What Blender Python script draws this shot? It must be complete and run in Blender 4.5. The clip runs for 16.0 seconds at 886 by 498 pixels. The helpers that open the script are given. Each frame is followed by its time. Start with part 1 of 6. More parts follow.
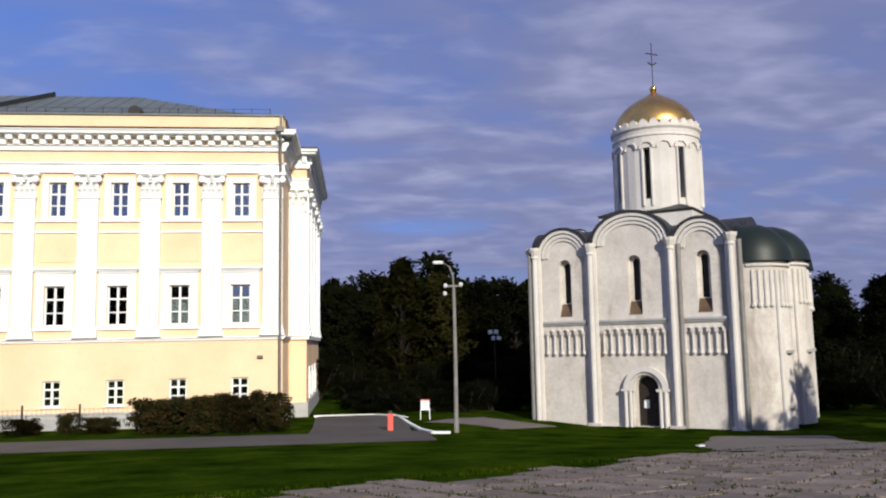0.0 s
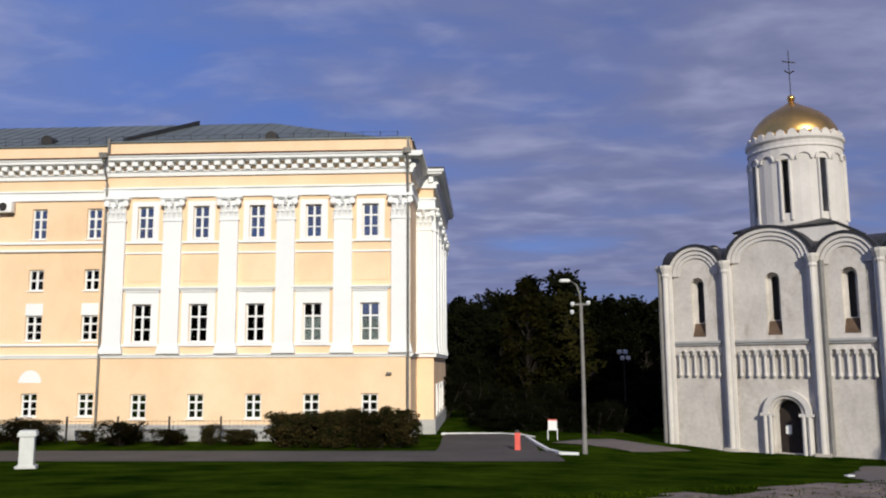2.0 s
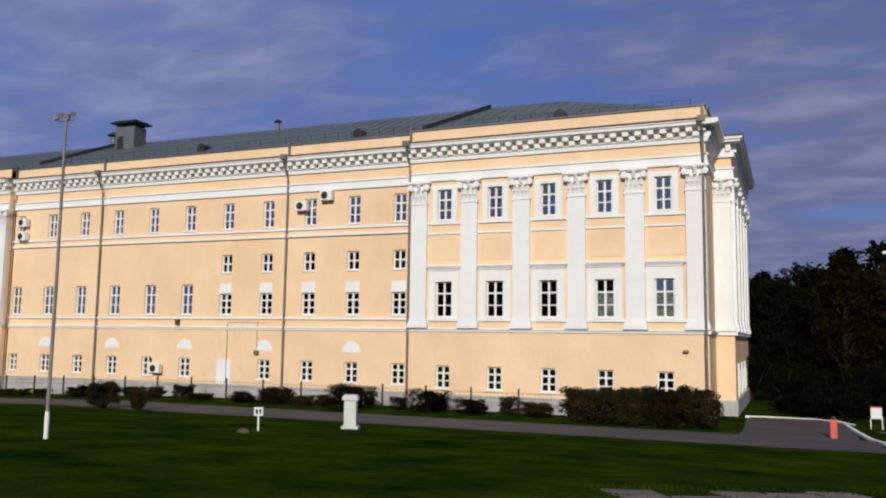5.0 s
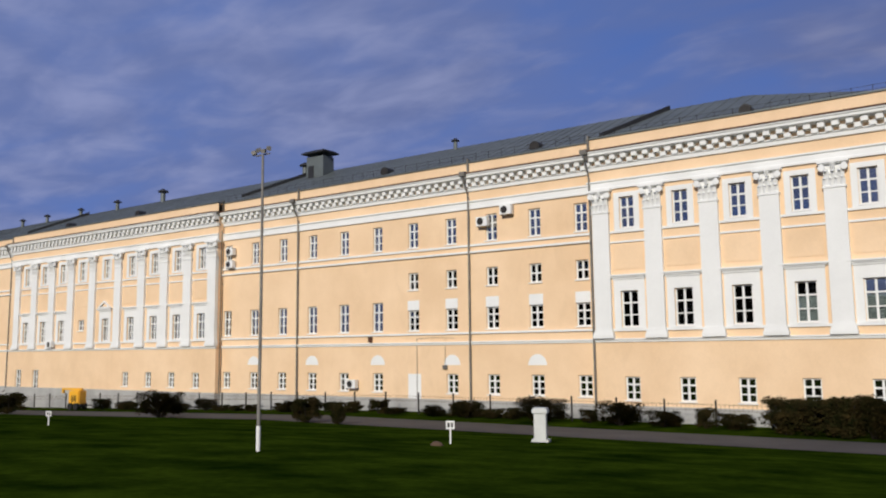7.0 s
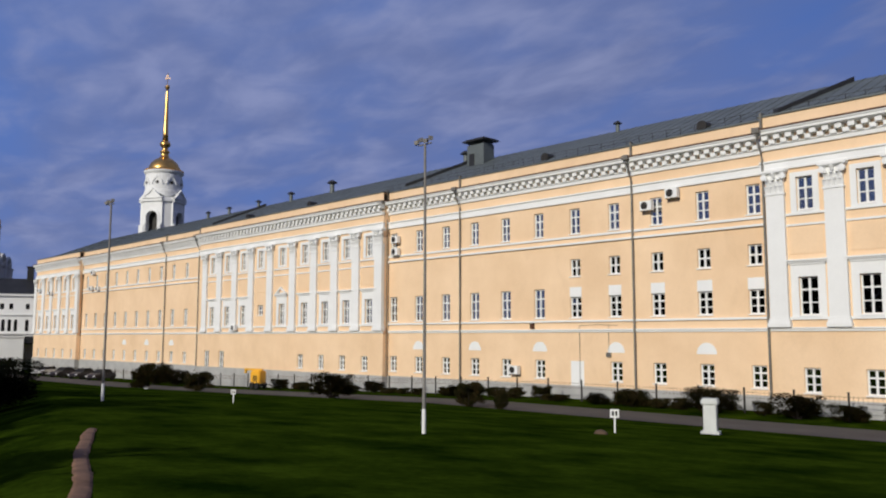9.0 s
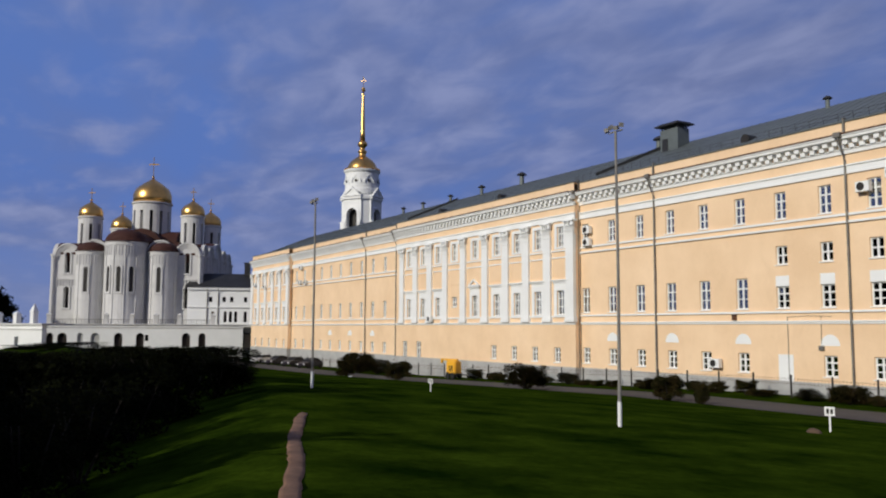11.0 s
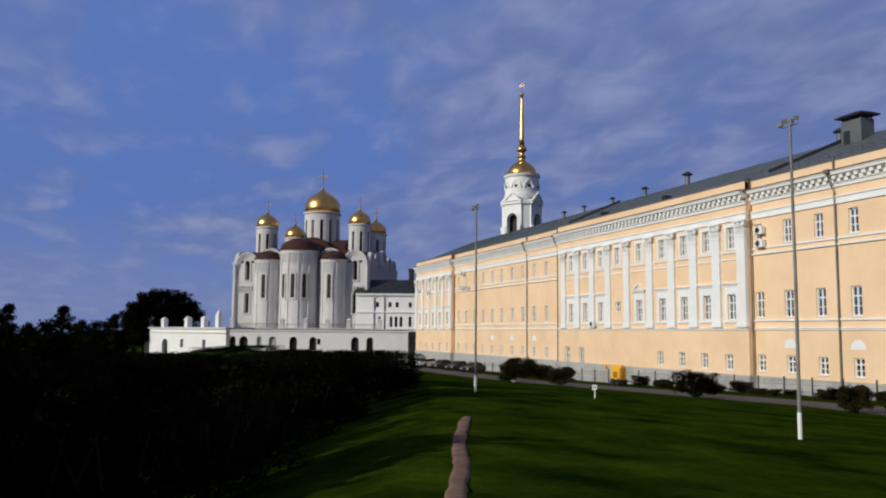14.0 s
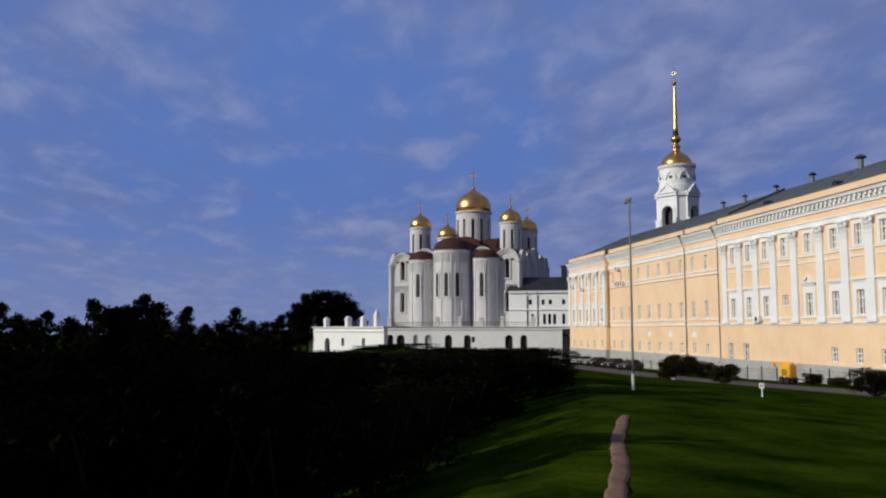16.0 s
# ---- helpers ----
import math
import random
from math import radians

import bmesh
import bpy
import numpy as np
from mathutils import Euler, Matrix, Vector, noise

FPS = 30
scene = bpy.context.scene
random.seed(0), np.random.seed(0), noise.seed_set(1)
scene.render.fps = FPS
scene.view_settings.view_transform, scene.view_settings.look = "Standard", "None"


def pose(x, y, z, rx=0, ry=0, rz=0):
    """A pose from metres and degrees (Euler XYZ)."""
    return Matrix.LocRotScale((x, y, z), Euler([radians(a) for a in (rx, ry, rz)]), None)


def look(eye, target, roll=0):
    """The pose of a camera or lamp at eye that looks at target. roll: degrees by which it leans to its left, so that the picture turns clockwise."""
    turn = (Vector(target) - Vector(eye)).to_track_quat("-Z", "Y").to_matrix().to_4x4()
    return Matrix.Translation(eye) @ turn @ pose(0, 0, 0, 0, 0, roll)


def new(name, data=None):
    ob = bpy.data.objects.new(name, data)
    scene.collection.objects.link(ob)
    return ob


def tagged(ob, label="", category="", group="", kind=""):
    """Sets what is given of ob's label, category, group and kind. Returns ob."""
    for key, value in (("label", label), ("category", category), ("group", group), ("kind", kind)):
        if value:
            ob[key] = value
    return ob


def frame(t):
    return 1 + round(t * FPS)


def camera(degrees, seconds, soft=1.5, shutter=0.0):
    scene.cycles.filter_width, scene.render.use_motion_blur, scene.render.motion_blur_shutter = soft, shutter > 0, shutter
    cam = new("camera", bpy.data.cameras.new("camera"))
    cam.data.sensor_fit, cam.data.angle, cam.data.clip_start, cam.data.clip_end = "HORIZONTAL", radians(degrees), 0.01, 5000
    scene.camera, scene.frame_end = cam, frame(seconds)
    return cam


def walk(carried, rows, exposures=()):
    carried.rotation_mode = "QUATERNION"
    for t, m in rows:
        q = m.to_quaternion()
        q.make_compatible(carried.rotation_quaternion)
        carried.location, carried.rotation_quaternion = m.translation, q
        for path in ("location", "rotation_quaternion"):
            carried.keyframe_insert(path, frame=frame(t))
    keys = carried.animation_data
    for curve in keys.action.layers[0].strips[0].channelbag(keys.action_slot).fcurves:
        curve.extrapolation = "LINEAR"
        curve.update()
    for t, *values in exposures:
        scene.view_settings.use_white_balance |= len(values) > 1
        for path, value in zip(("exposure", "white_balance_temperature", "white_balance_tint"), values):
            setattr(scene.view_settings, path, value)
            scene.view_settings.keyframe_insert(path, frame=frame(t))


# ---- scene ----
from mathutils import geometry

cam = camera(56.2, 16.0, soft=2.1)
EYE = (0.0, 0.0, 4.4)
# seconds, then the turn of the camera in degrees; it turns where it is held
ROWS = [
    (0.0, 96.54, 1.05, -5.89),
    (0.5, 96.77, 0.63, -3.34),
    (1.0, 97.00, 0.52, -0.84),
    (1.5, 97.83, 0.62, 1.41),
    (2.0, 97.90, 0.31, 2.76),
    (2.5, 97.59, -0.03, 5.27),
    (3.0, 97.53, -0.16, 9.13),
    (3.5, 97.51, -0.97, 12.24),
    (4.0, 96.77, -0.79, 14.51),
    (4.5, 96.34, -0.87, 18.59),
    (7.0, 97.03, 0.59, 35.40),
    (7.5, 96.85, 0.58, 38.61),
    (8.0, 96.11, 0.45, 42.25),
    (8.5, 96.11, 0.16, 44.26),
    (9.0, 96.14, -0.12, 46.48),
    (9.5, 95.97, -0.37, 50.72),
    (10.0, 95.50, -0.45, 54.38),
    (12.5, 96.20, -0.34, 65.03),
    (13.0, 96.06, -0.57, 66.46),
    (13.5, 96.03, -0.66, 67.77),
    (14.0, 95.76, -0.51, 70.76),
    (14.5, 96.08, -0.38, 73.00),
    (15.0, 95.63, -0.55, 75.13),
    (15.5, 95.59, -0.44, 78.00),
    (16.0, 95.55, -0.01, 81.29),
]
# seconds, stops, white balance in kelvin, tint
EXPOSURES = [(0.0, 0.56, 6500, 7), (1.5, 0.40, 6450, 7), (3.5, 0.0, 6400, 7), (7.0, -0.05, 6400, 8), (10.0, -0.1, 6350, 7), (16.0, -0.08, 6350, 6)]
walk(cam, [(t, pose(*EYE, rx, ry, rz)) for t, rx, ry, rz in ROWS], EXPOSURES)

# ---- light ----
TO_SUN = Vector((0.22, -0.967, 0.44)).normalized()
sun = new("sun", bpy.data.lights.new("sun", "SUN"))
sun.data.energy, sun.data.angle, sun.data.color = 3.45, radians(0.6), (1.0, 0.92, 0.80)
sun.matrix_world = look((0, 0, 60), Vector((0, 0, 60)) - TO_SUN)


def nodes_of(tree):
    tree.nodes.clear()
    def n(kind, **kw):
        node = tree.nodes.new(kind)
        for k, val in kw.items():
            if k in node.inputs:
                node.inputs[k].default_value = val
        return node
    return n


def build_world():
    world = bpy.data.worlds.new("sky")
    scene.world = world
    world.use_nodes = True
    n, link = nodes_of(world.node_tree), world.node_tree.links.new
    sky = n("ShaderNodeTexSky")
    sky.sky_type, sky.sun_disc = "NISHITA", False
    sky.sun_elevation = math.asin(TO_SUN.z)
    sky.sun_rotation = math.atan2(TO_SUN.x, TO_SUN.y)
    sky.air_density, sky.dust_density, sky.ozone_density = 1.0, 0.6, 4.0
    coord = n("ShaderNodeTexCoord")
    sep = n("ShaderNodeSeparateXYZ")
    link(coord.outputs["Generated"], sep.inputs[0])
    up = n("ShaderNodeMath")
    up.operation = "MAXIMUM"
    up.inputs[1].default_value = 0.0
    link(sep.outputs["Z"], up.inputs[0])
    add = n("ShaderNodeMath")
    add.operation = "ADD"
    add.inputs[1].default_value = 0.16
    link(up.outputs[0], add.inputs[0])
    div = n("ShaderNodeVectorMath")
    div.operation = "DIVIDE"
    comb = n("ShaderNodeCombineXYZ")
    for k in range(3):
        link(add.outputs[0], comb.inputs[k])
    link(coord.outputs["Generated"], div.inputs[0])
    link(comb.outputs[0], div.inputs[1])
    turn = n("ShaderNodeMapping")
    turn.inputs["Rotation"].default_value = (0, 0, radians(25))
    turn.inputs["Scale"].default_value = (0.8, 1.25, 0.0)
    link(div.outputs[0], turn.inputs[0])
    big = n("ShaderNodeTexNoise", Scale=0.8, Detail=4.0, Roughness=0.5, Distortion=0.6)
    mid = n("ShaderNodeTexNoise", Scale=2.4, Detail=4.5, Roughness=0.5, Distortion=0.5)
    small = n("ShaderNodeTexNoise", Scale=5.5, Detail=4.0, Roughness=0.5, Distortion=0.3)
    for tex in (big, mid, small):
        link(turn.outputs[0], tex.inputs["Vector"])

    def blend(fac, a, b):
        mx = n("ShaderNodeMix")
        mx.inputs[0].default_value = fac
        link(a, mx.inputs[2])
        link(b, mx.inputs[3])
        return mx.outputs[0]

    def ramp_of(src, lo, hi):
        rp = n("ShaderNodeMapRange")
        rp.interpolation_type = "SMOOTHSTEP"
        rp.inputs[1].default_value, rp.inputs[2].default_value = lo, hi
        link(src, rp.inputs[0])
        return rp.outputs[0]

    def colour_mix(fac, a, b):
        mx = n("ShaderNodeMix")
        mx.data_type = "RGBA"
        link(fac, mx.inputs[0])
        for src, slot in ((a, 6), (b, 7)):
            if isinstance(src, tuple):
                mx.inputs[slot].default_value = (*src, 1)
            else:
                link(src, mx.inputs[slot])
        return mx.outputs[2]

    # a broad veil, thicker and greyer in the north-east, and broken bright clouds upon it
    east = ramp_of(sep.outputs["X"], -0.95, 0.35)
    lean = n("ShaderNodeMath")
    lean.operation = "MULTIPLY_ADD"
    lean.inputs[1].default_value = 0.13
    link(east, lean.inputs[0])
    link(blend(0.35, big.outputs["Fac"], mid.outputs["Fac"]), lean.inputs[2])
    veil = ramp_of(lean.outputs[0], 0.34, 0.68)
    puffs = ramp_of(blend(0.42, blend(0.5, big.outputs["Fac"], mid.outputs["Fac"]), small.outputs["Fac"]), 0.45, 0.69)
    tint = n("ShaderNodeMix")
    tint.data_type, tint.blend_type = "RGBA", "MULTIPLY"
    tint.inputs[0].default_value = 1.0
    tint.inputs[7].default_value = (0.56, 0.69, 1.22, 1)
    link(sky.outputs[0], tint.inputs[6])
    grey = colour_mix(east, (2.4, 3.05, 6.3), (2.35, 2.6, 4.75))
    bright = colour_mix(east, (4.25, 4.85, 8.5), (4.2, 4.4, 6.8))
    clear = colour_mix(east, (1.75, 3.1, 8.2), tint.outputs[2])
    clouded = colour_mix(veil, clear, grey)
    broken = colour_mix(puffs, clouded, bright)
    low = n("ShaderNodeMath")
    low.operation = "MULTIPLY"
    low.inputs[1].default_value = 0.65
    link(ramp_of(sep.outputs["Z"], 0.17, 0.0), low.inputs[0])
    last = colour_mix(low.outputs[0], broken, colour_mix(east, (3.4, 4.1, 7.4), (2.3, 2.5, 4.6)))
    back = n("ShaderNodeBackground", Strength=0.062)
    out = n("ShaderNodeOutputWorld")
    link(last, back.inputs[0])
    link(back.outputs[0], out.inputs[0])


build_world()


# ---- materials ----
def material(name, color, rough=0.8, vary=0.25, size=1.5, fine=12.0, bump=0.15, metal=0.0, second=None, stain=0.0, random_tone=0.0, spec=0.3):
    """A surface with a broad and a fine variation of its colour and a fine relief, in metres."""
    m = bpy.data.materials.new(name)
    m.use_nodes = True
    n, link = nodes_of(m.node_tree), m.node_tree.links.new
    geo = n("ShaderNodeNewGeometry")
    a = n("ShaderNodeTexNoise", Scale=1.0 / size, Detail=5.0, Roughness=0.6)
    b = n("ShaderNodeTexNoise", Scale=fine, Detail=4.0, Roughness=0.65)
    for tex in (a, b):
        link(geo.outputs["Position"], tex.inputs["Vector"])
    c0 = tuple(min(1, c * (1 - vary)) for c in color)
    c1 = tuple(min(1, c * (1 + vary * 0.6)) for c in (second or color))
    ramp = n("ShaderNodeValToRGB")
    ramp.color_ramp.elements[0].position, ramp.color_ramp.elements[1].position = 0.32, 0.68
    ramp.color_ramp.elements[0].color, ramp.color_ramp.elements[1].color = (*c0, 1), (*c1, 1)
    link(a.outputs["Fac"], ramp.inputs[0])
    mul = n("ShaderNodeMix")
    mul.data_type, mul.blend_type = "RGBA", "MULTIPLY"
    mul.inputs[0].default_value = min(1.0, vary * 1.4)
    link(ramp.outputs[0], mul.inputs[6])
    fr = n("ShaderNodeValToRGB")
    fr.color_ramp.elements[0].position, fr.color_ramp.elements[1].position = 0.3, 0.6
    fr.color_ramp.elements[0].color = (0.55, 0.55, 0.55, 1)
    link(b.outputs["Fac"], fr.inputs[0])
    link(fr.outputs[0], mul.inputs[7])
    last = mul.outputs[2]
    if stain:
        st = n("ShaderNodeTexNoise", Scale=0.55, Detail=8.0, Roughness=0.7, Distortion=0.6)
        sc = n("ShaderNodeMapping")
        sc.inputs["Scale"].default_value = (1.0, 1.0, 0.45)
        link(geo.outputs["Position"], sc.inputs[0])
        link(sc.outputs[0], st.inputs["Vector"])
        sr = n("ShaderNodeValToRGB")
        sr.color_ramp.elements[0].position, sr.color_ramp.elements[1].position = 0.52, 0.72
        sr.color_ramp.elements[0].color, sr.color_ramp.elements[1].color = (0, 0, 0, 1), (stain, stain, stain, 1)
        link(st.outputs["Fac"], sr.inputs[0])
        sm = n("ShaderNodeMix")
        sm.data_type = "RGBA"
        sm.inputs[7].default_value = (color[0] * 0.5, color[1] * 0.45, color[2] * 0.38, 1)
        link(sr.outputs[0], sm.inputs[0])
        link(last, sm.inputs[6])
        last = sm.outputs[2]
    if random_tone:
        info = n("ShaderNodeObjectInfo")
        mp = n("ShaderNodeMapRange")
        mp.inputs[3].default_value, mp.inputs[4].default_value = 1 - random_tone, 1 + random_tone
        link(info.outputs["Random"], mp.inputs[0])
        rm = n("ShaderNodeVectorMath")
        rm.operation = "SCALE"
        link(last, rm.inputs[0])
        link(mp.outputs[0], rm.inputs["Scale"])
        last = rm.outputs[0]
    bs = n("ShaderNodeBsdfPrincipled", Roughness=rough, Metallic=metal)
    bs.inputs["Specular IOR Level"].default_value = spec
    link(last, bs.inputs["Base Color"])
    if bump:
        bp = n("ShaderNodeBump", Strength=bump, Distance=0.02)
        link(b.outputs["Fac"], bp.inputs["Height"])
        link(bp.outputs[0], bs.inputs["Normal"])
    out = n("ShaderNodeOutputMaterial")
    link(bs.outputs[0], out.inputs[0])
    return m


def glass_material():
    m = bpy.data.materials.new("window_glass")
    m.use_nodes = True
    n, link = nodes_of(m.node_tree), m.node_tree.links.new
    tr = n("ShaderNodeBsdfTransparent", Color=(0.62, 0.68, 0.70, 1))
    gl = n("ShaderNodeBsdfGlossy", Roughness=0.03, Color=(0.9, 0.9, 0.9, 1))
    fres = n("ShaderNodeFresnel", IOR=4.2)
    mx = n("ShaderNodeMixShader")
    out = n("ShaderNodeOutputMaterial")
    link(fres.outputs[0], mx.inputs[0])
    link(tr.outputs[0], mx.inputs[1])
    link(gl.outputs[0], mx.inputs[2])
    link(mx.outputs[0], out.inputs[0])
    return m


YELLOW = material("ochre_plaster", (0.86, 0.615, 0.385), 0.9, 0.07, 4.0, 9.0, 0.08, second=(0.87, 0.645, 0.425), stain=0.12)
WHITE = material("white_paint", (0.82, 0.83, 0.82), 0.8, 0.05, 2.5, 10.0, 0.10)
PLINTH = material("grey_plinth_plaster", (0.42, 0.42, 0.41), 0.9, 0.15, 1.5, 8.0, 0.2, stain=0.3)
LIME = material("limewashed_white_stone", (0.62, 0.58, 0.53), 0.92, 0.14, 1.6, 5.0, 0.4, stain=0.8)
LIME_CLEAN = material("white_stone", (0.63, 0.60, 0.56), 0.9, 0.10, 2.2, 6.0, 0.25, stain=0.2)
TIN = material("grey_painted_roof_metal", (0.13, 0.15, 0.15), 0.55, 0.18, 2.5, 3.0, 0.08, metal=0.2, spec=0.5)
DARK_TIN = material("dark_roof_metal", (0.035, 0.035, 0.035), 0.5, 0.25, 1.5, 4.0, 0.1, metal=0.3, spec=0.5)
RUST = material("rust_brown_metal", (0.11, 0.05, 0.03), 0.7, 0.3, 0.8, 6.0, 0.1)
GREEN_TIN = material("dark_green_roof_metal", (0.009, 0.017, 0.013), 0.5, 0.25, 1.5, 4.0, 0.1, metal=0.2, spec=0.5)
PIPE = material("grey_drainpipe_metal", (0.20, 0.19, 0.17), 0.6, 0.25, 1.0, 8.0, 0.1, metal=0.3)
WASHED = material("whitewashed_stone", (0.62, 0.615, 0.605), 0.9, 0.10, 3.0, 5.0, 0.2, stain=0.25)
COPPER = material("brown_roof_copper", (0.065, 0.028, 0.022), 0.7, 0.3, 2.0, 4.0, 0.1, spec=0.15)
GOLD = material("gilded_copper", (0.78, 0.47, 0.15), 0.32, 0.12, 0.8, 5.0, 0.05, metal=1.0)
GLASS = glass_material()
ROOM = material("dark_room_wall", (0.5, 0.5, 0.5), 0.9, 0.2)
BLIND = material("pale_blind_cloth", (0.62, 0.64, 0.62), 0.9, 0.10)
WOODDARK = material("dark_stained_wood", (0.026, 0.018, 0.015), 0.7, 0.3, 0.4, 14.0, 0.25)
STEEL = material("weathered_grey_post", (0.24, 0.23, 0.215), 0.7, 0.2, 0.6, 12.0, 0.1, metal=0.1)
CONCRETE = material("concrete", (0.165, 0.138, 0.118), 0.9, 0.2, 0.8, 14.0, 0.3)
BLACKIRON = material("black_painted_iron", (0.03, 0.027, 0.025), 0.6, 0.3, 0.5, 14.0, 0.1)
ASPHALT = material("worn_asphalt", (0.075, 0.066, 0.062), 0.95, 0.22, 3.0, 20.0, 0.3)
SLAB = material("weathered_paving_stone", (0.185, 0.148, 0.125), 0.92, 0.3, 0.5, 14.0, 0.4, random_tone=0.25)
GRASS = material("mown_grass", (0.013, 0.036, 0.0025), 0.95, 0.55, 2.2, 5.0, 0.8, stain=0.55, second=(0.031, 0.052, 0.0035), spec=0.0)
BLADE = material("grass_blade", (0.014, 0.032, 0.0015), 0.9, 0.3, 1.8, 9.0, 0.0, second=(0.030, 0.048, 0.002), spec=0.0)
EARTH = material("trodden_earth", (0.13, 0.085, 0.055), 0.95, 0.25, 0.8, 12.0, 0.4)
TRODDEN = material("dry_trodden_clay", (0.23, 0.13, 0.078), 0.95, 0.4, 0.5, 9.0, 0.5, stain=0.7)
# Deep shade of the wood and thicket is put into both leaf colours.
LEAF = material("shade_darkened_leaves", (0.004, 0.0058, 0.002), 0.95, 0.4, 3.0, 3.0, 0.0, second=(0.0068, 0.008, 0.0028), spec=0.02)
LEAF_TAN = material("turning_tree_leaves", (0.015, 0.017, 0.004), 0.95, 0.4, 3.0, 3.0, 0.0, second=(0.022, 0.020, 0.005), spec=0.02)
BUSH = material("shrub_leaves", (0.014, 0.024, 0.006), 0.9, 0.4, 0.6, 5.0, 0.0, second=(0.040, 0.028, 0.010), spec=0.03)
BARK = material("tree_bark", (0.022, 0.017, 0.013), 0.95, 0.3, 0.4, 9.0, 0.4)
RED = material("faded_red_plastic", (0.72, 0.12, 0.09), 0.6, 0.12)
AMBER = material("yellow_vehicle_paint", (0.80, 0.42, 0.03), 0.45, 0.12, spec=0.5)
RUBBER = material("black_rubber", (0.02, 0.02, 0.02), 0.8, 0.2)
CARPAINT = material("dark_car_paint", (0.016, 0.012, 0.018), 0.4, 0.1, spec=0.35)
LAMPGLASS = material("milky_lamp_glass", (0.75, 0.76, 0.76), 0.3, 0.05, spec=0.5)


# ---- mesh helpers ----
def mesh_of(name, bm, mats, smooth=False):
    me = bpy.data.meshes.new(name)
    bm.to_mesh(me)
    bm.free()
    for m in mats if isinstance(mats, (list, tuple)) else [mats]:
        me.materials.append(m)
    if smooth:
        me.polygons.foreach_set("use_smooth", [True] * len(me.polygons))
    return me


def part(name, bm, mats, parent, label="", m=None, smooth=False):
    """One mesh object under a thing or a part; bm may be a finished mesh that several parts share."""
    me = bm if isinstance(bm, bpy.types.Mesh) else mesh_of(name, bm, mats, smooth)
    ob = new(name, me)
    ob.parent = parent
    if m is not None:
        ob.matrix_local = m
    if label:
        ob["label"] = label
    return ob


def thing(name, m, label, category, group="", kind=""):
    ob = new(name)
    ob.empty_display_size = 0.3
    ob.matrix_world = m
    return tagged(ob, label, category, group, kind)


def solid(name, bm, mats, m, label, category, group="", kind="", smooth=False):
    ob = new(name, bm if isinstance(bm, bpy.types.Mesh) else mesh_of(name, bm, mats, smooth))
    ob.matrix_world = m
    return tagged(ob, label, category, group, kind)


def box(bm, x0, x1, y0, y1, z0, z1, mat=0):
    c = [bm.verts.new((x, y, z)) for z in (z0, z1) for x, y in ((x0, y0), (x1, y0), (x1, y1), (x0, y1))]
    for i in ((3, 2, 1, 0), (4, 5, 6, 7), (0, 1, 5, 4), (1, 2, 6, 5), (2, 3, 7, 6), (3, 0, 4, 7)):
        bm.faces.new([c[k] for k in i]).material_index = mat
    return bm


def boxes(*rows):
    bm = bmesh.new()
    for r in rows:
        box(bm, *r)
    return bm


def lathe(profile, seg=24, bm=None, at=(0, 0, 0), a0=0.0, a1=360.0, mat=0):
    """Turns (radius, height) pairs about the upright axis."""
    bm = bm or bmesh.new()
    full = abs(a1 - a0) >= 360
    count = seg if full else seg + 1
    rings = []
    for r, z in profile:
        rings.append([bm.verts.new((at[0] + r * math.cos(radians(a0 + (a1 - a0) * k / seg)), at[1] + r * math.sin(radians(a0 + (a1 - a0) * k / seg)), at[2] + z)) for k in range(count)])
    for lo, hi in zip(rings, rings[1:]):
        for k in range(count if full else count - 1):
            j = (k + 1) % count
            try:
                bm.faces.new((lo[k], lo[j], hi[j], hi[k])).material_index = mat
            except ValueError:
                pass
    if full:
        for ring, flip in ((rings[0], True), (rings[-1], False)):
            bm.faces.new(ring[::-1] if flip else ring).material_index = mat
    return bm


def tube(bm, points, r, seg=8, r1=None, mat=0):
    """A round bar along points, tapering from r to r1."""
    pts = [Vector(p) for p in points]
    r1 = r if r1 is None else r1
    rings = []
    for i, p in enumerate(pts):
        d = (pts[min(i + 1, len(pts) - 1)] - pts[max(i - 1, 0)]).normalized()
        a = d.orthogonal().normalized() if abs(d.z) < 0.95 else Vector((1, 0, 0))
        a = (a - d * a.dot(d)).normalized()
        b = d.cross(a)
        rr = r + (r1 - r) * i / max(1, len(pts) - 1)
        rings.append([bm.verts.new(p + (a * math.cos(q) + b * math.sin(q)) * rr) for q in (math.tau * k / seg for k in range(seg))])
    for lo, hi in zip(rings, rings[1:]):
        for k in range(seg):
            bm.faces.new((lo[k], lo[(k + 1) % seg], hi[(k + 1) % seg], hi[k])).material_index = mat
    bm.faces.new(rings[0][::-1]).material_index = mat
    bm.faces.new(rings[-1]).material_index = mat
    return bm


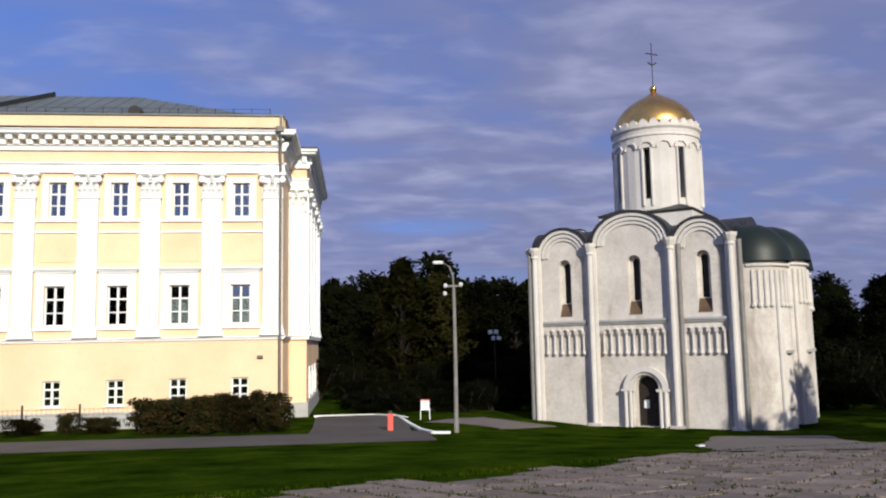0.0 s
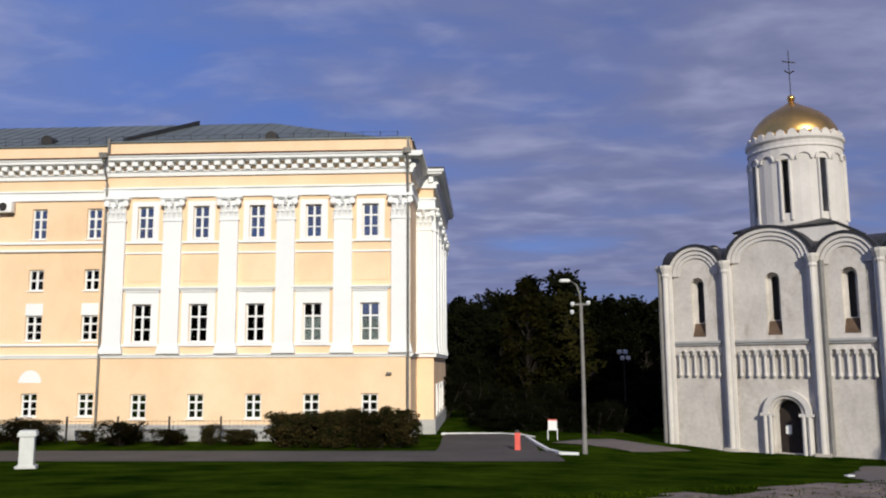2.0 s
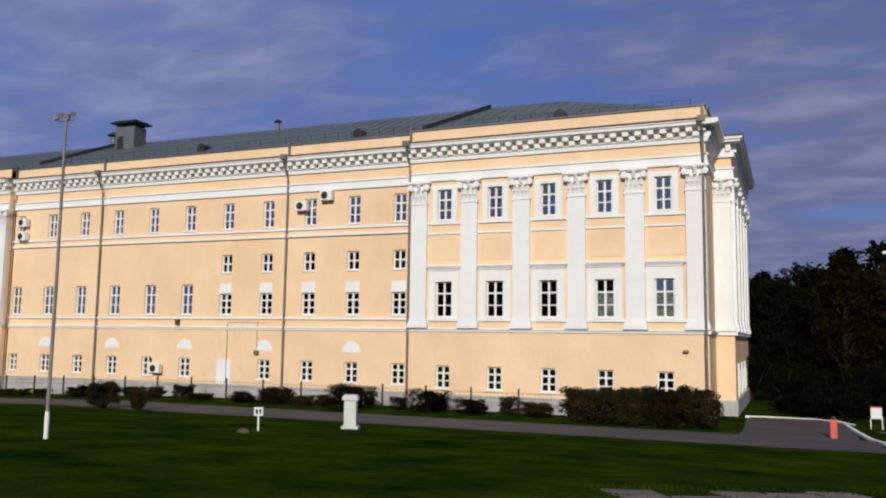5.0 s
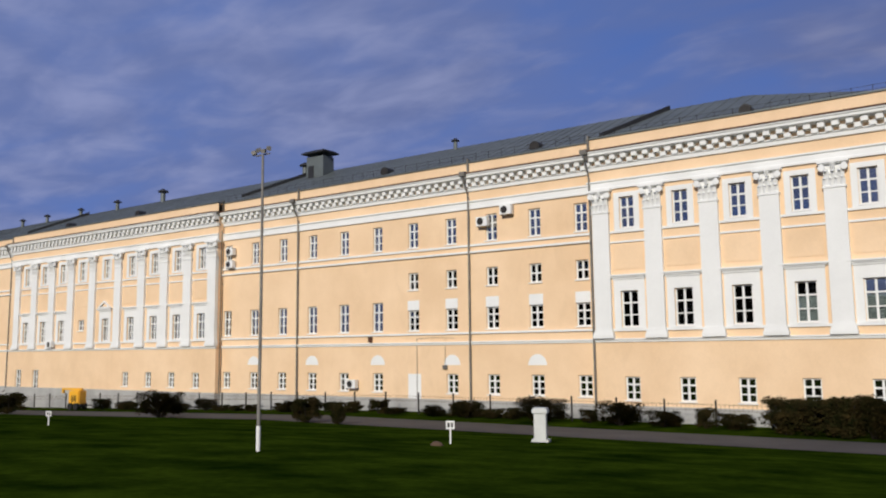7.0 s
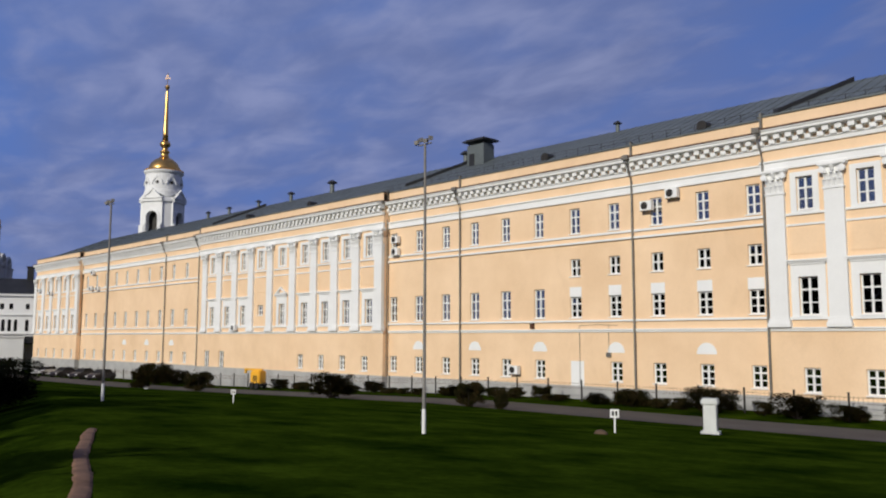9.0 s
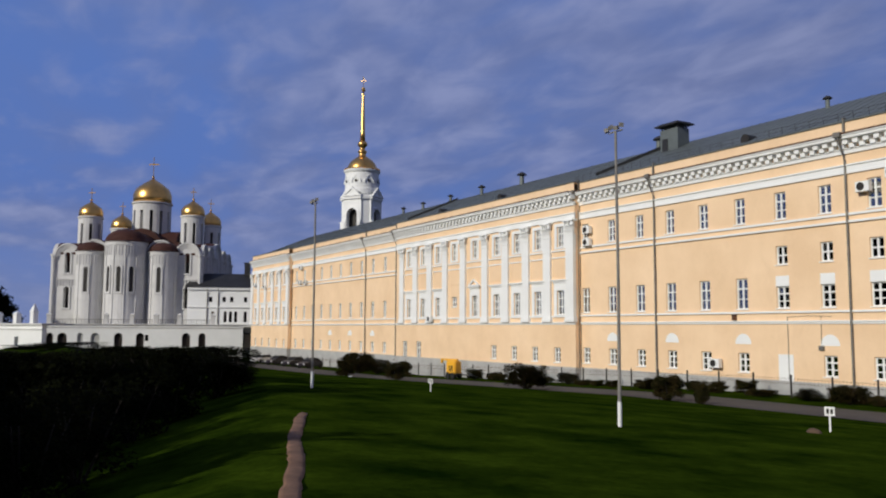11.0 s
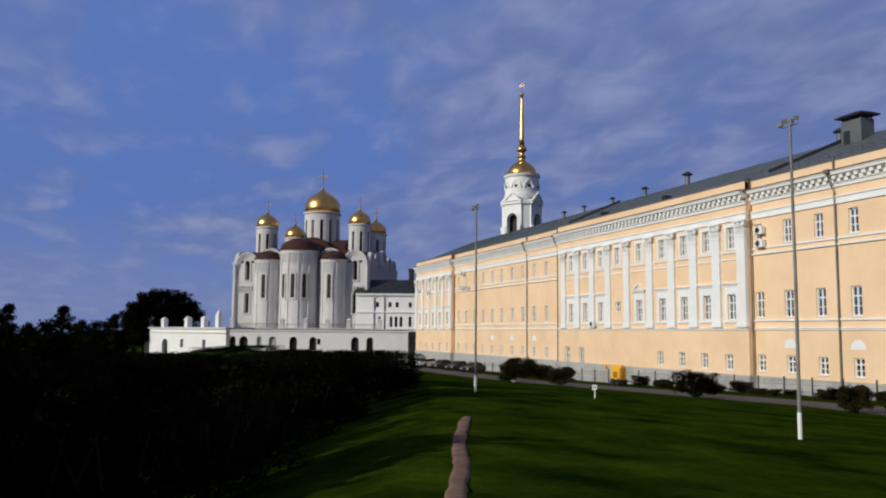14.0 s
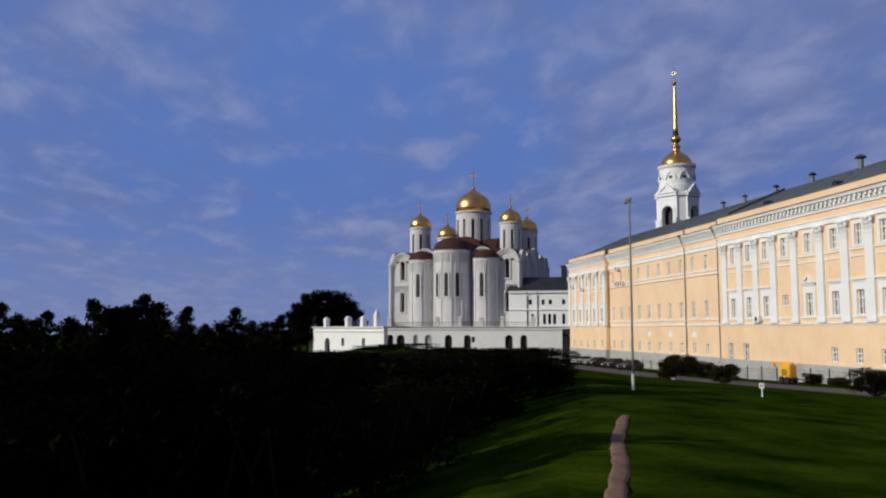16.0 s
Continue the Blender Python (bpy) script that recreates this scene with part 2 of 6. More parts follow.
def slab(loops, depth):
    """An upright wall in x and z, from y = 0 back to y = depth, with every loop after the first an opening through it."""
    clean = []
    for loop in loops:
        keep = []
        for p in loop:
            if not keep or math.hypot(p[0] - keep[-1][0], p[1] - keep[-1][1]) > 0.0008:
                keep.append(p)
        if math.hypot(keep[0][0] - keep[-1][0], keep[0][1] - keep[-1][1]) < 0.0008:
            keep.pop()
        clean.append(keep)
    bm = bmesh.new()
    front = [[bm.verts.new((x, 0.0, z)) for x, z in loop] for loop in clean]
    back = [[bm.verts.new((x, depth, z)) for x, z in loop] for loop in clean]
    flat_f, flat_b = sum(front, []), sum(back, [])
    for a, b, c in geometry.tessellate_polygon([[Vector((x, z, 0)) for x, z in loop] for loop in clean]):
        if len({a, b, c}) == 3:
            bm.faces.new((flat_f[a], flat_f[b], flat_f[c]))
            bm.faces.new((flat_b[c], flat_b[b], flat_b[a]))
    for fr, bk in zip(front, back):
        for k in range(len(fr)):
            j = (k + 1) % len(fr)
            bm.faces.new((fr[k], fr[j], bk[j], bk[k]))
    bmesh.ops.recalc_face_normals(bm, faces=bm.faces)
    return bm


def rect(x0, x1, z0, z1):
    return [(x0, z0), (x1, z0), (x1, z1), (x0, z1)]


def arched(x0, x1, z0, z1, seg=10):
    """A round-headed outline whose crown is at z1."""
    r, c = (x1 - x0) / 2, (x0 + x1) / 2
    return [(x0, z0), (x1, z0)] + [(c + r * math.cos(math.pi * k / seg), z1 - r + r * math.sin(math.pi * k / seg)) for k in range(seg + 1)]


def ring_wall(r_out, r_in, z0, z1, seg, gaps, zg0, zg1, a0=0.0, a1=360.0):
    """A round wall with upright slits: segments listed in gaps stay open between zg0 and zg1."""
    bm = bmesh.new()
    full = abs(a1 - a0) >= 360
    cols = seg if full else seg + 1
    zs = (z0, zg0, zg1, z1)
    vs = [[[bm.verts.new((r * math.cos(radians(a0 + (a1 - a0) * k / seg)), r * math.sin(radians(a0 + (a1 - a0) * k / seg)), z)) for k in range(cols)] for z in zs] for r in (r_out, r_in)]
    for row in range(3):
        for k in range(seg):
            j = (k + 1) % cols
            if row == 1 and k in gaps:
                bm.faces.new((vs[0][1][k], vs[0][2][k], vs[1][2][k], vs[1][1][k]))
                bm.faces.new((vs[0][1][j], vs[1][1][j], vs[1][2][j], vs[0][2][j]))
                bm.faces.new((vs[0][1][k], vs[1][1][k], vs[1][1][j], vs[0][1][j]))
                bm.faces.new((vs[0][2][k], vs[0][2][j], vs[1][2][j], vs[1][2][k]))
                continue
            bm.faces.new((vs[0][row][k], vs[0][row][j], vs[0][row + 1][j], vs[0][row + 1][k]))
            bm.faces.new((vs[1][row][k], vs[1][row + 1][k], vs[1][row + 1][j], vs[1][row][j]))
    for k in range(seg):
        j = (k + 1) % cols
        bm.faces.new((vs[0][3][k], vs[0][3][j], vs[1][3][j], vs[1][3][k]))
    return bm


# ---- ground ----
def ground_z(x, y):
    """The lie of the land: a bank that falls to the road, level under the palace, and a valley to the south-west."""
    knots = ((-400, 2.8), (0, 2.8), (20, 1.55), (37, 0.25), (41, 0.08), (50, 0.0), (2000, 0.0))
    z = 0.0
    for (a, za), (b, zb) in zip(knots, knots[1:]):
        if a <= y <= b:
            z = za + (zb - za) * (y - a) / (b - a)
    if x < -40:
        k = 1.2 * min(1.0, (-40 - x) / 50.0) + 0.6 * min(1.0, max(0.0, (-90 - x) / 70.0))
        z -= k * min(1.0, max(0.0, (y - 5) / 30))
    if x > 6 and y > 20:
        k = min(1.0, (x - 6) / 8.0) * min(1.0, (y - 20) / 24.0)
        z -= 0.70 * k
    edge = (2.0 - 0.33 * min(0.0, x + 6)) if x > -40 else 13.2
    if x < -3 and y < edge:
        k = min(1.0, (-3 - x) / 8.0)
        z -= min(9.0, (edge - y) * 0.30) * k
    return z


def on_ground(x, y, lift=0.0):
    return (x, y, ground_z(x, y) + lift)


def build_ground():
    xs = sorted({*range(-30, 27), *range(-240, 121, 3), *range(-2400, -239, 120), *range(120, 2401, 120)})
    ys = sorted({*range(-6, 58), *range(-120, 126, 3), *range(-2400, -119, 120), *range(126, 2401, 126)})
    bm = bmesh.new()
    grid = [[bm.verts.new((x, y, ground_z(x, y) + 0.03 * noise.noise((x * 0.11, y * 0.11, 0.3)) * (1 if y < 36 else 0.2) - 0.02)) for x in xs] for y in ys]
    for a, b in zip(grid, grid[1:]):
        for k in range(len(xs) - 1):
            bm.faces.new((a[k], a[k + 1], b[k + 1], b[k]))
    solid("ground", bm, GRASS, pose(0, 0, 0), "green mown lawn on a bank that falls to the road", "lawn", kind="structure", smooth=True)


def strip(name, line, width, lift, mat, label, category, wobble=0.0):
    """A paved or trodden strip along a line, laid on the ground, with an edge that goes into it."""
    bm, rows_ = bmesh.new(), []
    pts = []
    for (x0, y0), (x1, y1) in zip(line, line[1:]):
        steps = max(2, int(math.hypot(x1 - x0, y1 - y0) / (0.22 if wobble > 0.3 else 1.0)))
        pts += [(x0 + (x1 - x0) * k / steps, y0 + (y1 - y0) * k / steps) for k in range(steps)]
    pts.append(line[-1])
    for i, (x, y) in enumerate(pts):
        a, b = Vector(pts[max(0, i - 1)]), Vector(pts[min(len(pts) - 1, i + 1)])
        d = (b - a).normalized()
        nrm = Vector((-d.y, d.x))
        w = width / 2 * (1 + wobble * noise.noise((x * 0.5, y * 0.5, 4.0)))
        off = wobble * 0.22 * noise.noise((x * 0.3, y * 0.3, 9.0))
        row = []
        for s, dz in ((-1.0, -0.07), (-0.9, -0.012), (-0.5, 0.0), (0, 0.003), (0.5, 0.0), (0.9, -0.012), (1.0, -0.07)):
            p = Vector((x, y)) + nrm * (w * s * (1 + wobble * 0.9 * noise.noise((x * 2.9, y * 2.9, 20.0 if s < 0 else 40.0))) + off)
            row.append(bm.verts.new((p.x, p.y, ground_z(p.x, p.y) + lift + dz)))
        rows_.append(row)
    for a, b in zip(rows_, rows_[1:]):
        for k in range(6):
            bm.faces.new((a[k], a[k + 1], b[k + 1], b[k]))
    bmesh.ops.recalc_face_normals(bm, faces=bm.faces)
    return solid(name, bm, mat, pose(0, 0, 0), label, category, kind="structure", smooth=True)


build_ground()
strip("road", [(-175, 41.0), (-60, 40.0), (-8, 39.4), (3.4, 39.4)], 6.4, 0.06, ASPHALT, "narrow grey asphalt road along the palace", "road")
strip("pavement", [(0.1, 41), (0.2, 46), (0.0, 53.2)], 5.2, 0.065, ASPHALT, "asphalt drive round the end of the palace", "drive")


# ---- the palace ----
PAL = thing("palace_building", pose(-80, 50, 0), "long yellow three-storey palace with white pilasters and grey roof", "building")
AT = pose(80, -50, 0)
SECTIONS = (("r", -23.2, -4.3, 49.3), ("w", -60.05, -23.2, 50.0), ("c", -96.2, -60.05, 49.3), ("w", -137.0, -96.2, 50.0), ("r", -157.5, -137.0, 49.3))
RW = [-20.6 + 3.47 * k for k in range(5)]
WW = [-24.15 - 3.52 * k for k in range(11)]
CW = [-62.2, -65.75, -69.3, -73.0, -77.3, -81.7, -85.45, -89.1, -92.7]
PW = [-101.1 - 3.78 * k for k in range(10)]
EW = [-139.0 - 3.95 * k for k in range(5)]
BASE = {"r": 0.3, "w": 0.3, "c": 0.1}

# x, wall plane, sill height, width, height, kind of window
WINDOWS = []
for x in RW:
    WINDOWS += [(x, 49.3, 12.08, 0.98, 2.02, "upper"), (x, 49.3, 5.79, 1.14, 2.29, "lower"), (x, 49.3, 1.27, 0.98, 1.45, "ground")]
for k, x in enumerate(WW):
    WINDOWS += [(x, 50.0, 12.25, 0.95, 1.92, "upper"), (x, 50.0, 5.95, 1.05, 1.55 if k < 5 else 2.25, "lower" if k >= 5 else "short"), (x, 50.0, 1.36, 1.0, 1.40, "ground")]
    if k < 5:
        WINDOWS.append((x, 50.0, 9.03, 0.95, 1.31, "middle"))
for k, x in enumerate(CW):
    WINDOWS += [(x, 49.3, 12.2, 0.98, 1.95, "upper"), (x, 49.3, 5.79 if k != 5 else 6.9, 1.10, 2.29 if k != 5 else 1.15, "lower" if k != 5 else "middle")]
    if k < 4:
        WINDOWS.append((x - 0.6, 49.3, 1.30, 1.0, 1.40, "ground"))
    if k in (7, 8):
        WINDOWS.append((x - 1.1, 49.3, 0.55, 1.2, 2.3, "lower"))
for x in PW:
    WINDOWS += [(x, 50.0, 12.2, 0.95, 1.92, "upper"), (x, 50.0, 5.95, 1.05, 2.2, "lower"), (x, 50.0, 1.2, 1.0, 1.40, "ground")]
for x in EW:
    WINDOWS += [(x, 49.3, 12.08, 0.98, 2.02, "upper"), (x, 49.3, 5.79, 1.14, 2.29, "lower"), (x, 49.3, 1.1, 0.98, 1.45, "ground")]
WINDOWS = [w for w in WINDOWS if not (w[5] == "ground" and abs(w[0] - WW[4]) < 0.1)]
FRAME_CACHE = {}


def window_frame(w, h, rows_):
    f, loops = 0.085, [rect(-w / 2, w / 2, 0, h)]
    for k in range(rows_):
        lo = f if k == 0 else h * k / rows_ + (0.05 if k == rows_ - 1 else 0.032)
        hi = h - f if k == rows_ - 1 else h * (k + 1) / rows_ - (0.05 if k == rows_ - 2 else 0.032)
        loops += [rect(-w / 2 + f, -0.06, lo, hi), rect(0.06, w / 2 - f, lo, hi)]
    bm = slab(loops, 0.10)
    bmesh.ops.translate(bm, verts=bm.verts, vec=(0, 0.14, 0))
    return bm


def pane_mesh(pw, ph):
    bm = bmesh.new()
    box(bm, -pw / 2, pw / 2, 0.20, 0.21, -ph / 2, ph / 2)
    return mesh_of("pane", bm, GLASS)


def add_window(parent, x, y, z, w, h, kind, m0=Matrix.Identity(4), blind=False):
    rows_ = 2 if kind == "middle" else 3
    key = (w, h, rows_)
    if key not in FRAME_CACHE:
        pw, ph = w / 2 - 0.145, h / rows_ - 0.075
        FRAME_CACHE[key] = (mesh_of("window", window_frame(w, h, rows_), WHITE), pane_mesh(pw, ph))
    fr, pn = FRAME_CACHE[key]
    win = part("window", fr, None, parent, m=m0 @ pose(x, y, z))
    for s in (-1, 1):
        for k in range(rows_):
            p = part("pane", pn, None, win, m=pose(s * (w / 4 - 0.006), 0, h * (k + 0.5) / rows_))
            p.visible_shadow = False
    part("sill", boxes((-w / 2 - 0.06, w / 2 + 0.06, -0.09, 0.14, -0.07, -0.002)), WHITE, win)
    if blind:
        part("blind", boxes((-w / 2 + 0.05, w / 2 - 0.05, 0.30, 0.32, 0.25 * h if blind == 2 else 0.05, 0.62 * h if blind == 3 else h - 0.05)), BLIND, win, "pale drawn blind")
    return win


def pilaster_meshes():
    shaft = bmesh.new()
    box(shaft, -0.56, 0.56, -0.24, 0.10, 5.66, 13.12)
    foot = boxes((-0.70, 0.70, -0.34, 0.10, 5.10, 5.36), (-0.65, 0.65, -0.30, 0.10, 5.36, 5.50), (-0.61, 0.61, -0.27, 0.10, 5.50, 5.66))
    cap = bmesh.new()
    box(cap, -0.61, 0.61, -0.29, 0.10, 13.12, 13.24)
    box(cap, -0.53, 0.53, -0.21, 0.10, 13.24, 14.46)
    box(cap, -0.80, 0.80, -0.46, 0.10, 14.50, 14.65)
    box(cap, -0.72, 0.72, -0.38, 0.10, 14.44, 14.50)
    # two tiers of curled leaves, then volutes
    for z, hgt, cnt, out in ((13.24, 0.46, 4, 0.09), (13.58, 0.52, 3, 0.15)):
        for k in range(cnt):
            x = (k - (cnt - 1) / 2) * (0.30 if cnt == 4 else 0.36)
            prof = ((0.0, 0.12, 0.0), (out * 0.5, 0.15, hgt * 0.45), (out * 1.0, 0.14, hgt * 0.75), (out * 1.7, 0.10, hgt * 0.98), (out * 2.1, 0.05, hgt * 0.82))
            vs = [[cap.verts.new((x + q * wd, -0.21 - d - (0.03 if q == 0 else 0), z + zz)) for q in (-1, 0, 1)] for d, wd, zz in prof]
            for a, b in zip(vs, vs[1:]):
                for q in range(2):
                    cap.faces.new((a[q], a[q + 1], b[q + 1], b[q]))
    for side in (-1, 1):
        roll = lathe([(0.02, -0.10), (0.19, -0.09), (0.19, 0.09), (0.02, 0.10)], 12)
        bmesh.ops.rotate(roll, cent=(0, 0, 0), matrix=Matrix.Rotation(radians(90), 3, "X"), verts=roll.verts)
        bmesh.ops.translate(roll, verts=roll.verts, vec=(side * 0.58, -0.34, 14.24))
        tmp = bpy.data.meshes.new("volute")
        roll.to_mesh(tmp)
        roll.free()
        cap.from_mesh(tmp)
        bpy.data.meshes.remove(tmp)
        tube(cap, [(side * 0.20, -0.27, 13.9), (side * 0.36, -0.33, 14.15), (side * 0.55, -0.36, 14.40)], 0.055, 6)
    tube(cap, [(0, -0.30, 14.2), (0, -0.44, 14.48)], 0.12, 6)
    return mesh_of("pilaster", shaft, WHITE), mesh_of("base", foot, WHITE), mesh_of("capital", cap, WHITE)


PILASTER = pilaster_meshes()


def add_pilaster(x, y, m=None):
    p = part("pilaster", PILASTER[0], None, PAL, m=m or AT @ pose(x, y, 0))
    part("base", PILASTER[1], None, p)
    part("capital", PILASTER[2], None, p, "carved leafy capital")


def profile_bar(x0, x1, pts):
    """A moulding: the outline pts, in y and z, drawn out from x0 to x1."""
    bm = bmesh.new()
    a, b = ([bm.verts.new((x, y, z)) for y, z in pts] for x in (x0, x1))
    n = len(pts)
    for k in range(n):
        bm.faces.new((a[k], a[(k + 1) % n], b[(k + 1) % n], b[k]))
    bm.faces.new(a)
    bm.faces.new(b[::-1])
    bmesh.ops.recalc_face_normals(bm, faces=bm.faces)
    return bm


def mouldings(x0, x1, y):
    """The long white bands of one stretch of front."""
    yb = y + 0.05
    part("string_course", profile_bar(x0, x1, ((yb, 4.86), (y - 0.08, 4.86), (y - 0.10, 4.97), (y - 0.17, 5.0), (y - 0.17, 5.08), (yb, 5.10))), WHITE, PAL, "", AT)
    part("entablature", profile_bar(x0, x1, ((yb, 14.66), (y - 0.14, 14.66), (y - 0.14, 14.80), (y - 0.10, 14.82), (y - 0.10, 15.14), (y - 0.20, 15.18), (y - 0.20, 15.28), (yb, 15.30))), WHITE, PAL, "", AT)
    part("bed_moulding", profile_bar(x0, x1, ((yb, 15.96), (y - 0.14, 15.98), (y - 0.16, 16.20), (y - 0.25, 16.24), (y - 0.25, 16.298), (yb, 16.298))), WHITE, PAL, "", AT)
    part("cornice", profile_bar(x0, x1, ((yb, 16.842), (y - 0.58, 16.842), (y - 0.68, 16.90), (y - 0.68, 17.04), (y - 0.76, 17.08), (y - 0.76, 17.16), (yb, 17.16))), WHITE, PAL, "white jutting cornice", AT)
    ob = part("dentil_course", dentil_rows(x0, x1, y), WHITE, PAL, "two rows of white dentils", AT)
    ob["kind"] = "stuff"


def dentil_rows(x0, x1, y):
    bm = bmesh.new()
    yb = y + 0.05
    n = max(1, round((x1 - x0) / 0.72))
    step = (x1 - x0) / n
    for k in range(n):
        xa = x0 + step * k
        box(bm, xa + 0.01, xa + step * 0.52, y - 0.34, yb, 16.30, 16.56)
        box(bm, xa + step * 0.5, xa + step * 1.0, y - 0.50, yb, 16.56, 16.84)
    return bm


def build_palace():
    for i, (kind, x0, x1, y) in enumerate(SECTIONS):
        holes = [rect(x - w / 2, x + w / 2, z, z + h) for x, yy, z, w, h, kd in WINDOWS if x0 < x < x1]
        bm = slab([rect(x0, x1, 0.85, 18.0)] + holes, 0.6)
        part("wall", bm, YELLOW, PAL, m=AT @ pose(0, y, 0))
        part("plinth", boxes((x0 - (0.08 if kind != "w" else 0), x1 + (0.08 if kind != "w" else 0), y - 0.14, y + 0.55, -2.6, 0.85), (x0, x1, y - 0.08, y + 0.3, 0.85, 0.93)), PLINTH, PAL, "grey rendered plinth", AT)
        mouldings(x0 - (0.0 if kind == "w" else 0.06), x1 + (0.0 if kind == "w" else 0.06), y)
        part("gutter", boxes((x0 - 0.1, x1 + 0.1, y - 0.82, y - 0.71, 17.17, 17.25), (x0, x1, y - 0.71, y + 0.02, 17.165, 17.20)), RUST, PAL, "brown metal gutter", AT)
        part("parapet", boxes((x0, x1, y - 0.04, y + 0.5, 17.21, 18.12)), YELLOW, PAL, "", AT)
        part("coping", boxes((x0 - 0.05, x1 + 0.05, y - 0.14, y + 0.6, 18.12, 18.22)), TIN, PAL, "grey metal coping", AT)
        if kind == "w":
            for za, zb, out in ((11.92, 12.08, 0.12), (11.44, 11.58, 0.17), (5.62, 5.76, 0.13)):
                part("string_course", boxes((x0, x1, y - out, y + 0.05, za, zb)), WHITE, PAL, "", AT)
    # fronts with pilasters
    for xs in ([-22.33 + 3.49 * k for k in range(6)], [-60.6, -64.1, -67.6, -71.2, -75.1, -79.6, -83.6, -87.3, -90.9, -94.5], [-137.3 - 3.95 * k for k in range(6)]):
        for x in xs:
            add_pilaster(x, 49.3)
        for a, b in zip(sorted(xs), sorted(xs)[1:]):
            a2, b2 = a + 0.562, b - 0.562
            for za, zb, ya in ((11.78, 11.92, 49.19), (11.14, 11.26, 49.22), (5.54, 5.70, 49.19)):
                part("string_course", boxes((a2, b2, ya, 49.35, za, zb)), WHITE, PAL, "", AT)
            part("panel", boxes((a2 + 0.18, b2 - 0.18, 49.27, 49.35, 9.45, 11.0)), YELLOW, PAL, "sunk plaster panel", AT)
    for k, (x, y, z, w, h, kind) in enumerate(WINDOWS):
        blind = 0
        if kind == "upper" and (k * 7) % 5 in (1, 3) or (abs(x - RW[2]) < 0.1 and kind == "upper") or (abs(x - WW[2]) < 0.1 and kind == "upper"):
            blind = 1 if k % 4 else 3
        if kind in ("lower", "short", "ground") and (k * 5) % 7 in (1, 2, 4, 5):
            blind = (2, 3, 1)[k % 3]
        win = add_window(PAL, x, y, z, w, h, kind, AT, blind)
        if y < 49.5 and kind in ("upper", "lower") and z > 3:
            e = 0.36 if kind == "upper" else 0.46
            top = 0.30 if kind == "upper" else 0.82
            zb = 0.18 if kind == "upper" else 0.09
            part("surround", slab([rect(-w / 2 - e, w / 2 + e, -zb, h + top), rect(-w / 2 - 0.002, w / 2 + 0.002, 0, h)], 0.09), WHITE, win, m=pose(0, -0.05, 0))
            if kind == "lower":
                part("hood", boxes((-w / 2 - 0.62, w / 2 + 0.62, -0.20, 0.03, h + 0.84, h + 0.93), (-w / 2 - 0.70, w / 2 + 0.70, -0.28, 0.03, h + 0.93, h + 1.03), (-w / 2 - 0.50, w / 2 + 0.50, -0.12, 0.03, h + 0.72, h + 0.84)), WHITE, win)
        elif kind == "short":
            part("lintel_panel", boxes((-w / 2 - 0.02, w / 2 + 0.02, -0.012, 0.1, h, h + 0.74)), WHITE, win, "white blocked-up window head")
            part("blocking", boxes((-w / 2, w / 2, 0.12, 0.3, h, h + 0.01)), WHITE, win)
    # pediment over the middle window of the central front
    bm = slab([[(-1.15, 0), (1.15, 0), (0, 0.75)], [(-0.72, 0.12), (0.72, 0.12), (0, 0.56)]], 0.3)
    part("pediment", bm, WHITE, PAL, "small white triangular pediment", AT @ pose(CW[4], 49.05, 9.15))
    # blind lunettes over ground-floor windows
    for x in (WW[1], WW[3], WW[5], WW[7], WW[9], PW[1], PW[3], PW[5]):
        bm = slab([[(0.72 * math.cos(math.pi * k / 12), 0.76 * math.sin(math.pi * k / 12)) for k in range(13)]], 0.06)
        part("lunette", bm, WHITE, PAL, "white half-round blind arch", AT @ pose(x, 49.985, 3.4))
    part("patch", boxes((-38.75, -37.55, 49.982, 50.02, 0.9, 2.75)), WHITE, PAL, "whitewashed blocked doorway", AT)
    # end wall, its shallow east portico, back and inner walls
    y0, y1 = 49.9, 74.0
    part("wall", boxes((-4.9, -4.302, y0, y1, 0.85, 18.0)), YELLOW, PAL, "", AT)
    part("wall", boxes((-158.0, -157.4, y0, y1, 0.3, 18.0)), YELLOW, PAL, "", AT)
    part("wall", boxes((-157.4, -4.9, y1 - 0.6, y1, -1.0, 18.0)), YELLOW, PAL, "", AT)
    part("inner_wall", boxes((-157.4, -4.9, 53.0, 53.2, -1.0, 17.9)), ROOM, PAL, "", AT)
    for za, zb in ((4.6, 4.9), (11.2, 11.4), (17.6, 17.9)):
        part("floor_slab", boxes((-157.4, -4.9, 50.62, 52.998, za, zb)), ROOM, PAL, "", AT)
    # the main cornice and its mouldings turn the corner and run back to the portico
    turn = Matrix(((0, -1, 0, 0), (1, 0, 0, 0), (0, 0, 1, 0), (0, 0, 0, 1)))
    ye, e = 54.0, 4.30
    for name, pts in (("string_course", ((e + 0.05, 4.86), (e - 0.08, 4.86), (e - 0.17, 5.0), (e - 0.17, 5.08), (e + 0.05, 5.10))),
                      ("entablature", ((e + 0.05, 14.66), (e - 0.14, 14.66), (e - 0.10, 15.14), (e - 0.20, 15.18), (e - 0.20, 15.28), (e + 0.05, 15.30))),
                      ("bed_moulding", ((e + 0.05, 15.96), (e - 0.14, 15.98), (e - 0.25, 16.24), (e - 0.25, 16.298), (e + 0.05, 16.298))),
                      ("cornice", ((e + 0.05, 16.842), (e - 0.66, 16.842), (e - 0.80, 16.90), (e - 0.80, 17.155), (e + 0.05, 17.155)))):
        part(name, profile_bar(48.42 if name == "cornice" else 49.1, ye, pts), WHITE, PAL, "", AT @ turn)
    ob = part("dentil_course", dentil_rows(49.1, ye, e), WHITE, PAL, "", AT @ turn)
